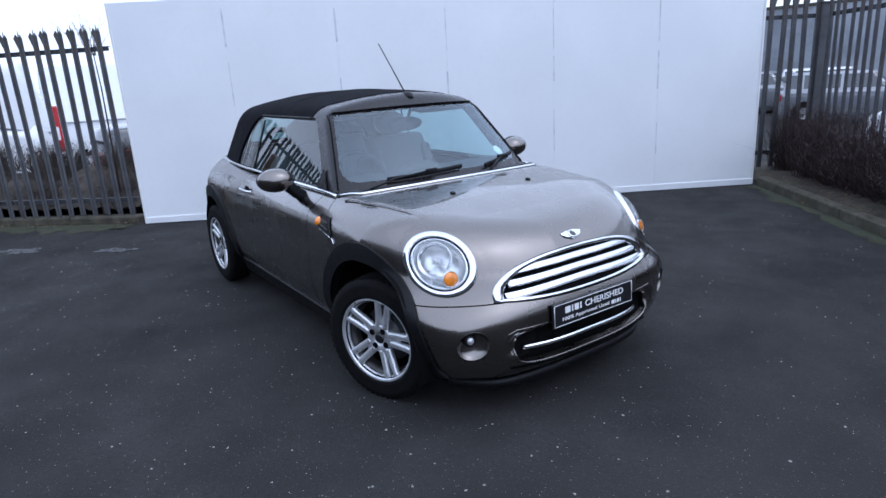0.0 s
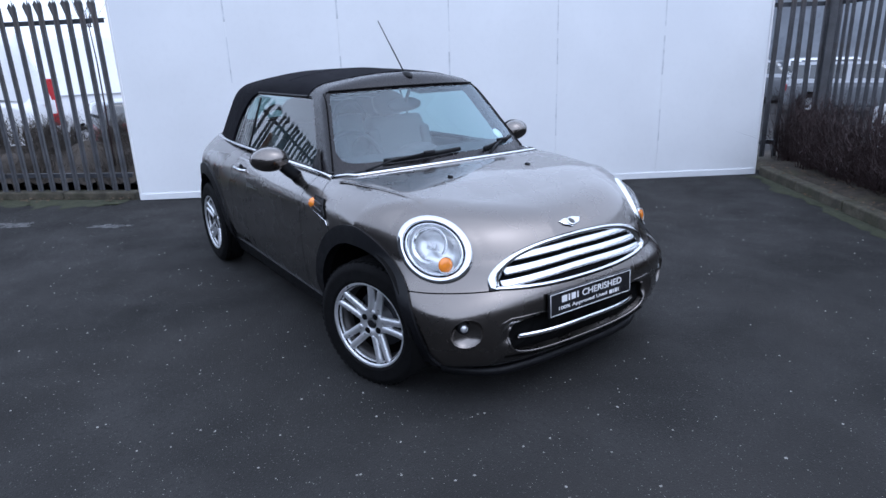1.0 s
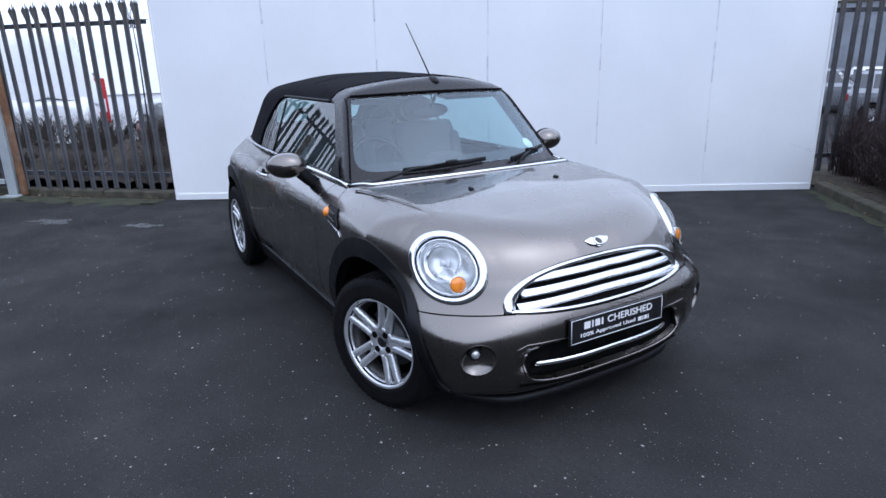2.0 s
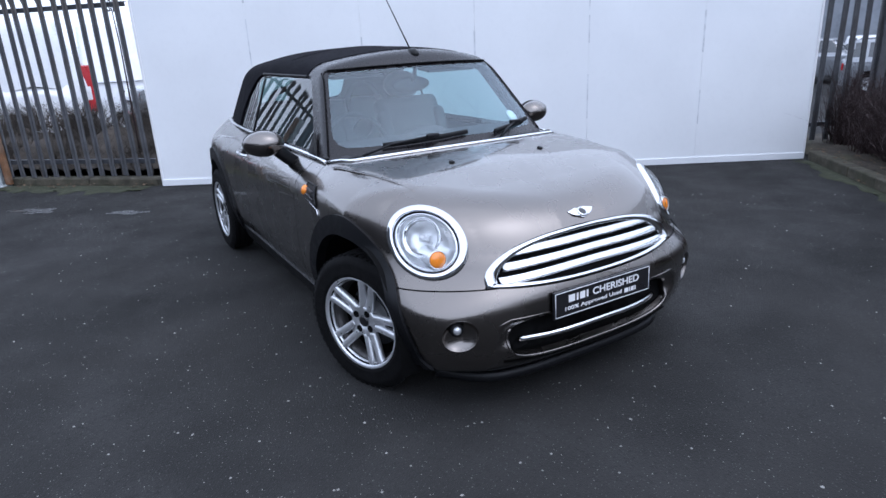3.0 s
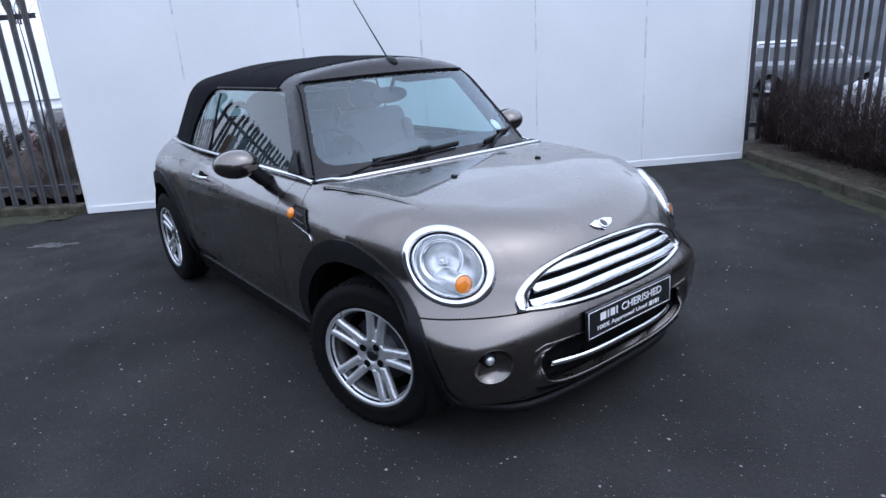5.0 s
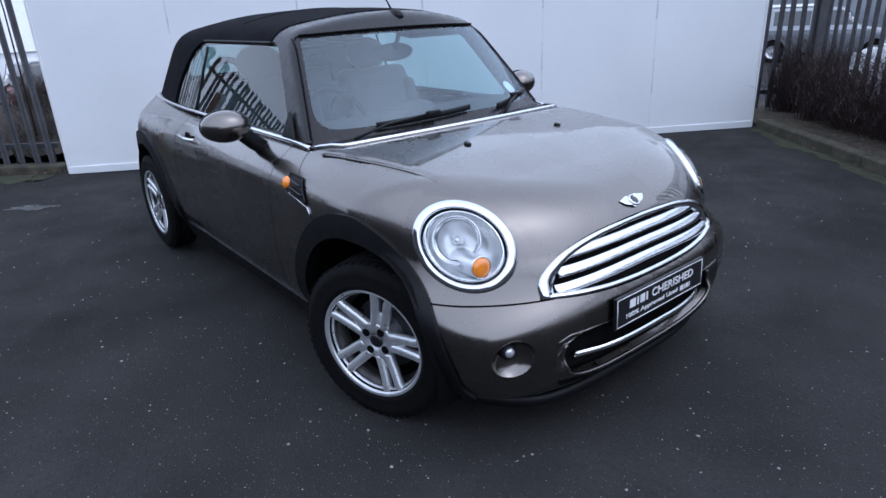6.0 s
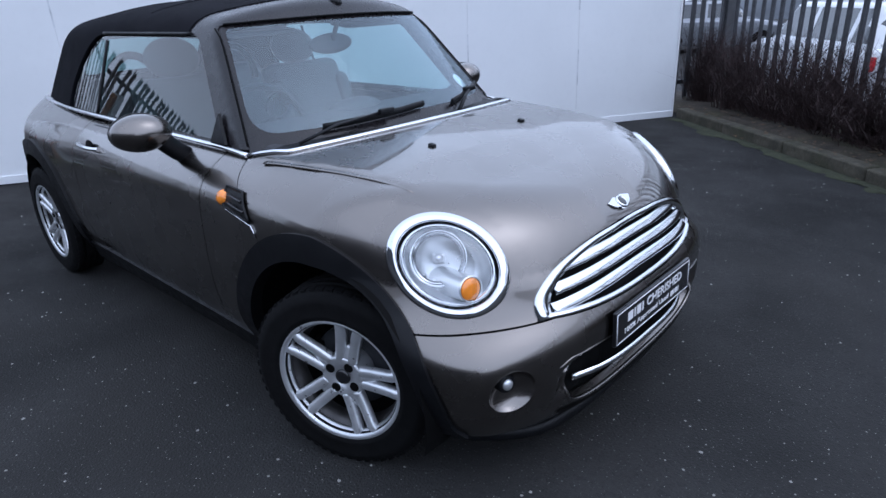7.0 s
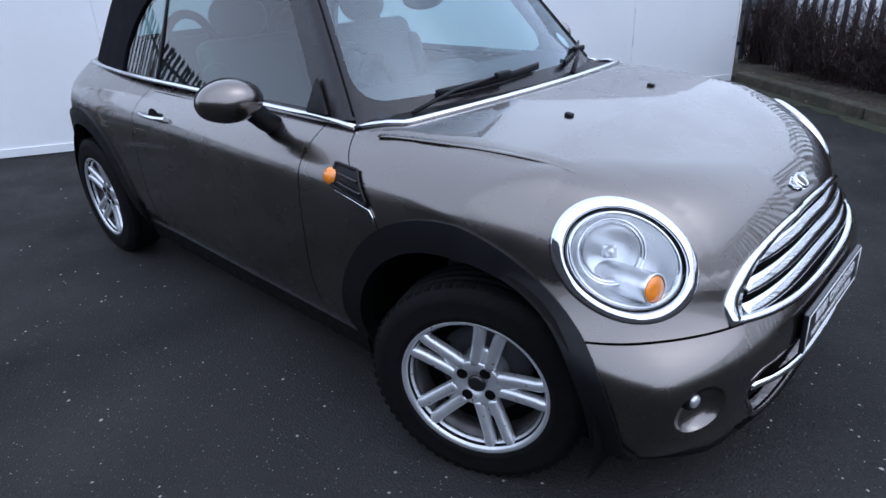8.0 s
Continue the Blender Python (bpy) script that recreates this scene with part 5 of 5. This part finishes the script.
# ---- wheels ----
def wheel(x, y, turn):
    """Tyre with a five twin-spoke alloy rim, hub and brake disc."""
    s = -1 if y < 0 else 1
    tread = [(0.300, 0.062), (0.303, 0.050), (0.303, 0.034), (0.296, 0.033), (0.296, 0.027), (0.304, 0.026), (0.304, 0.006), (0.297, 0.005), (0.297, -0.005), (0.304, -0.006), (0.304, -0.026), (0.296, -0.027), (0.296, -0.033), (0.303, -0.034), (0.303, -0.050), (0.300, -0.062)]
    outer = [(0.190, 0.066), (0.196, 0.076), (0.204, 0.081), (0.216, 0.085), (0.222, 0.088), (0.226, 0.0865), (0.245, 0.0885), (0.262, 0.0865), (0.268, 0.087), (0.280, 0.081), (0.292, 0.073)]
    prof = outer + tread + [(r, -h) for r, h in outer[::-1]]
    w = part("wheel", lathe(prof, 72, closed=True), RUBBER, car, "black tyre on a silver five-spoke alloy rim")
    w.matrix_basis = pose(x, y, 0.302, -90 * s, 0, turn)
    blocks = bmesh.new()
    for k in range(60):
        a = math.tau * k / 60
        for zz, tw in ((0.055, 4), (-0.055, -4)):
            b = box(0.010, 0.017, 0.026, 0.0, Matrix.Rotation(a, 4, "Z") @ pose(0.2985, 0, zz, 0, 0, tw))
            blocks = join(blocks, b)
    tagged(part("tread", blocks, RUBBER, w), kind="stuff")
    lip = [(0.197, 0.078), (0.2065, 0.083), (0.2095, 0.078), (0.206, 0.070), (0.201, 0.060), (0.190, 0.054), (0.184, 0.050), (0.186, 0.058), (0.192, 0.066), (0.194, 0.074)]
    part("rim", lathe(lip, 72, closed=True), ALLOY, w, "silver alloy rim")
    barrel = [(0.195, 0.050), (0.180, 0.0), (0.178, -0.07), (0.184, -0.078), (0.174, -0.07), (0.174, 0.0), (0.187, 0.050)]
    # The barrel gets a darker metal tone than rim and spokes.
    part("barrel", lathe(barrel, 60, closed=True), DARKALLOY, w, "dark inner barrel of the rim")
    for k in range(5):
        bars = bmesh.new()
        for q in (-1, 1):
            path = [(0.058 + 0.141 * t, q * (0.0200 + 0.0090 * t + 0.005 * max(t - 0.8, 0) / 0.2), 0.040 + 0.022 * t ** 1.4 - 0.006 * max(t - 0.85, 0) / 0.15) for t in np.linspace(0, 1, 14)]
            bars = join(bars, tube(path, 0.0180, 0.0175, 18, square=0.9, taper=0.96))
        bars = join(bars, tube([(0.050 + 0.062 * t, 0.0, 0.040 + 0.004 * t - 0.012 * t ** 3) for t in np.linspace(0, 1, 8)], 0.022, 0.0135, 14, taper=0.7))
        bars.transform(Matrix.Rotation(math.tau * k / 5 + (math.pi / 2 - 0.25 if s < 0 else -math.pi / 2), 4, "Z"))
        part("spoke", bars, ALLOY, w, "twin-bar alloy spoke with a slot")
    hub = part("hub", lathe([(0.0, 0.050), (0.029, 0.050), (0.031, 0.054), (0.062, 0.056), (0.068, 0.055), (0.0715, 0.050), (0.0725, 0.030), (0.0725, -0.02)], 48), ALLOY, w)
    part("centre_cap", lathe([(0.0, 0.0575), (0.018, 0.057), (0.024, 0.055), (0.0255, 0.048)], 32), BLACK, w, "black centre cap")
    for k in range(4):
        a = math.tau * (k + 0.5) / 4 + 0.2
        part("wheel_bolt", lathe([(0.0, 0.0562), (0.0130, 0.0562), (0.0150, 0.0568), (0.0160, 0.052)], 18, Matrix.Translation((0.047 * math.cos(a), 0.047 * math.sin(a), 0.0005))), SEAM, w)
    part("brake_disc", lathe([(0.05, -0.02), (0.135, -0.02), (0.135, -0.038), (0.05, -0.038)], 40, closed=True), RAIL, w)
    part("back_plate", lathe([(0.0, -0.045), (0.165, -0.045), (0.172, -0.03), (0.1735, -0.01)], 40), SEAM, w)
    part("brake_caliper", box(0.05, 0.10, 0.07, 0.01, pose(-0.115 if s < 0 else 0.115, 0.03, -0.055)), SEAM, w)
    return w


STEER = 21
wheel(1.238, -0.725, STEER)
wheel(1.238, 0.725, STEER)
wheel(-1.2335, -0.730, 0)
wheel(-1.2335, 0.730, 0)


# ---- inside the car ----
def seat(x, y):
    s = part("seat", box(0.50, 0.48, 0.14, 0.05, pose(x, y, 0.52, 0, -6, 0), 4), LEATHER, car, "pale grey leather seat")
    part("backrest", join(box(0.13, 0.47, 0.58, 0.055, pose(x - 0.30, y, 0.80, 0, -18, 0), 4), box(0.10, 0.09, 0.46, 0.04, pose(x - 0.25, y - 0.21, 0.78, 0, -18, 0), 4), box(0.10, 0.09, 0.46, 0.04, pose(x - 0.25, y + 0.21, 0.78, 0, -18, 0), 4)), LEATHER, s)
    part("headrest", ball(0.055, 0.135, 0.095, pose(x - 0.42, y, 1.155, 0, -14, 0), 24, 16), LEATHER, s)
    for q in (-0.05, 0.05):
        part("headrest_post", tube([(x - 0.40, y + q, 1.0), (x - 0.42, y + q, 1.12)], 0.006, 0.006, 8, up=(1, 0, 0)), CHROME, s)


seat(0.02, -0.34)
seat(0.02, 0.34)
part("rear_bench", join(box(0.42, 1.05, 0.16, 0.06, pose(-0.78, 0, 0.55), 4), box(0.14, 1.05, 0.5, 0.06, pose(-1.02, 0, 0.80, 0, -14, 0), 4)), LEATHER, car, "pale leather rear bench")
for q in (-0.3, 0.3):
    part("roll_hoop", tube([(-0.98, q + 0.14 * math.cos(a), 0.95 + 0.20 * math.sin(a)) for a in np.linspace(0, math.pi, 16)], 0.022, 0.022, 10, up=(1, 0, 0)), TRIM, car)
part("cabin_floor", box(2.3, 1.30, 0.06, 0.02, pose(-0.35, 0, 0.30)), DASH, car)
part("bulkhead", box(0.08, 1.30, 0.60, 0.02, pose(-1.28, 0, 0.62)), DASH, car)
dash = part("dashboard", join(box(0.34, 1.26, 0.16, 0.06, pose(0.62, 0, 0.86, 0, 8, 0), 4), box(0.18, 1.26, 0.22, 0.05, pose(0.56, 0, 0.74), 3), ball(0.07, 0.15, 0.06, pose(0.50, 0, 0.93), 24, 12)), DASH, car, "dark dashboard")
part("steering_wheel", join(tube([(0.36 - 0.07 * math.sin(a), -0.34 + 0.175 * math.cos(a), 0.90 + 0.165 * math.sin(a)) for a in np.linspace(0, math.tau, 36, endpoint=False)], 0.014, 0.014, 10, up=(1, 0, 0), loop=True), box(0.03, 0.30, 0.03, 0.01, pose(0.37, -0.34, 0.885)), ball(0.03, 0.06, 0.055, pose(0.37, -0.34, 0.89, 0, -22, 0), 18, 10)), DASH, car, "dark steering wheel")
part("rev_counter", lathe([(0.0, 0.02), (0.05, 0.02), (0.055, 0.0)], 24, toward((0.44, -0.34, 1.00), (-0.9, 0, 0.3))), DASH, car)
part("interior_mirror", ball(0.022, 0.125, 0.042, pose(0.375, 0.0, 1.205, 0, 0, 6), 28, 14), DASH, car, "oval interior mirror")
part("mirror_stalk", tube([(0.44, 0.0, 1.30), (0.385, 0.0, 1.215)], 0.010, 0.010, 8, up=(0, 1, 0)), DASH, car)
for q in (-0.33, 0.33):
    part("sun_visor", box(0.13, 0.32, 0.018, 0.007, pose(0.27, q * 0.9, 1.272, 0, 6, 0)), LEATHER, car)
for q in (-1, 1):
    part("door_card", box(1.15, 0.04, 0.50, 0.015, pose(0.0, q * 0.68, 0.64)), DASH, car)

# ---- dead leaves along the bed and the plinth ----
rng = np.random.default_rng(9)
gv, gf = [], []
for k in range(900):
    if k < 700:
        d = rng.uniform(-0.05, 0.95)
        p = along(K0, KU, rng.uniform(0, 6.5), KV, d, 0.11 if d > 0.12 else (0.112 if d > 0 else 0.012))
    else:
        d = rng.uniform(0.0, 0.22)
        p = along(L0, LU, rng.uniform(0, 6), LN, d, 0.02)
    r, a = rng.uniform(0.010, 0.028), rng.uniform(0, 6)
    n0, tilt = len(gv), rng.uniform(-0.5, 0.5)
    for j, (u, v) in enumerate(((-1, 0), (0, -0.5), (1, 0.1), (0, 0.5))):
        x, y = u * math.cos(a) - v * math.sin(a), u * math.sin(a) + v * math.cos(a)
        gv.append((p.x + r * x, p.y + r * y, p.z + 0.004 + r * 0.4 * abs(u) + r * tilt * v))
    gf.append((n0, n0 + 1, n0 + 2, n0 + 3))
tagged(part("leaf_litter", (gv, [], gf), LITTER), "dead brown leaves along the kerb and plinth", "leaves", kind="stuff")

# ---- grit on the tarmac ----
rng = np.random.default_rng(5)
gv, gf = [], []
for k in range(7900):
    c = np.array([rng.uniform(-4.5, 5.0), rng.uniform(-6.0, 5.0)]) if k < 7000 else np.array([rng.normal(1.6, 1.3), rng.normal(-1.2, 0.9)])
    if abs(c[0]) < 1.7 and abs(c[1]) < 0.7 or (Vector(c) - K0).dot(KV) > -0.05 or (Vector(c) - W0).dot(WN) > -0.05 or (Vector(c) - L0).dot(LN) < 0.25:
        continue
    r = 0.0019 + 0.0052 * rng.random() ** 7
    n0 = len(gv)
    a0 = rng.uniform(0, 6)
    for j in range(5):
        a = a0 + math.tau * j / 5
        gv.append((c[0] + r * math.cos(a) * rng.uniform(0.7, 1.3), c[1] + r * math.sin(a) * rng.uniform(0.7, 1.3), 0.0))
    gv.append((c[0], c[1], r * 0.8))
    gf += [(n0 + j, n0 + (j + 1) % 5, n0 + 5) for j in range(5)]
tagged(part("grit", (gv, [], gf), STONE), "loose pale grit scattered over the tarmac", "grit", kind="stuff")
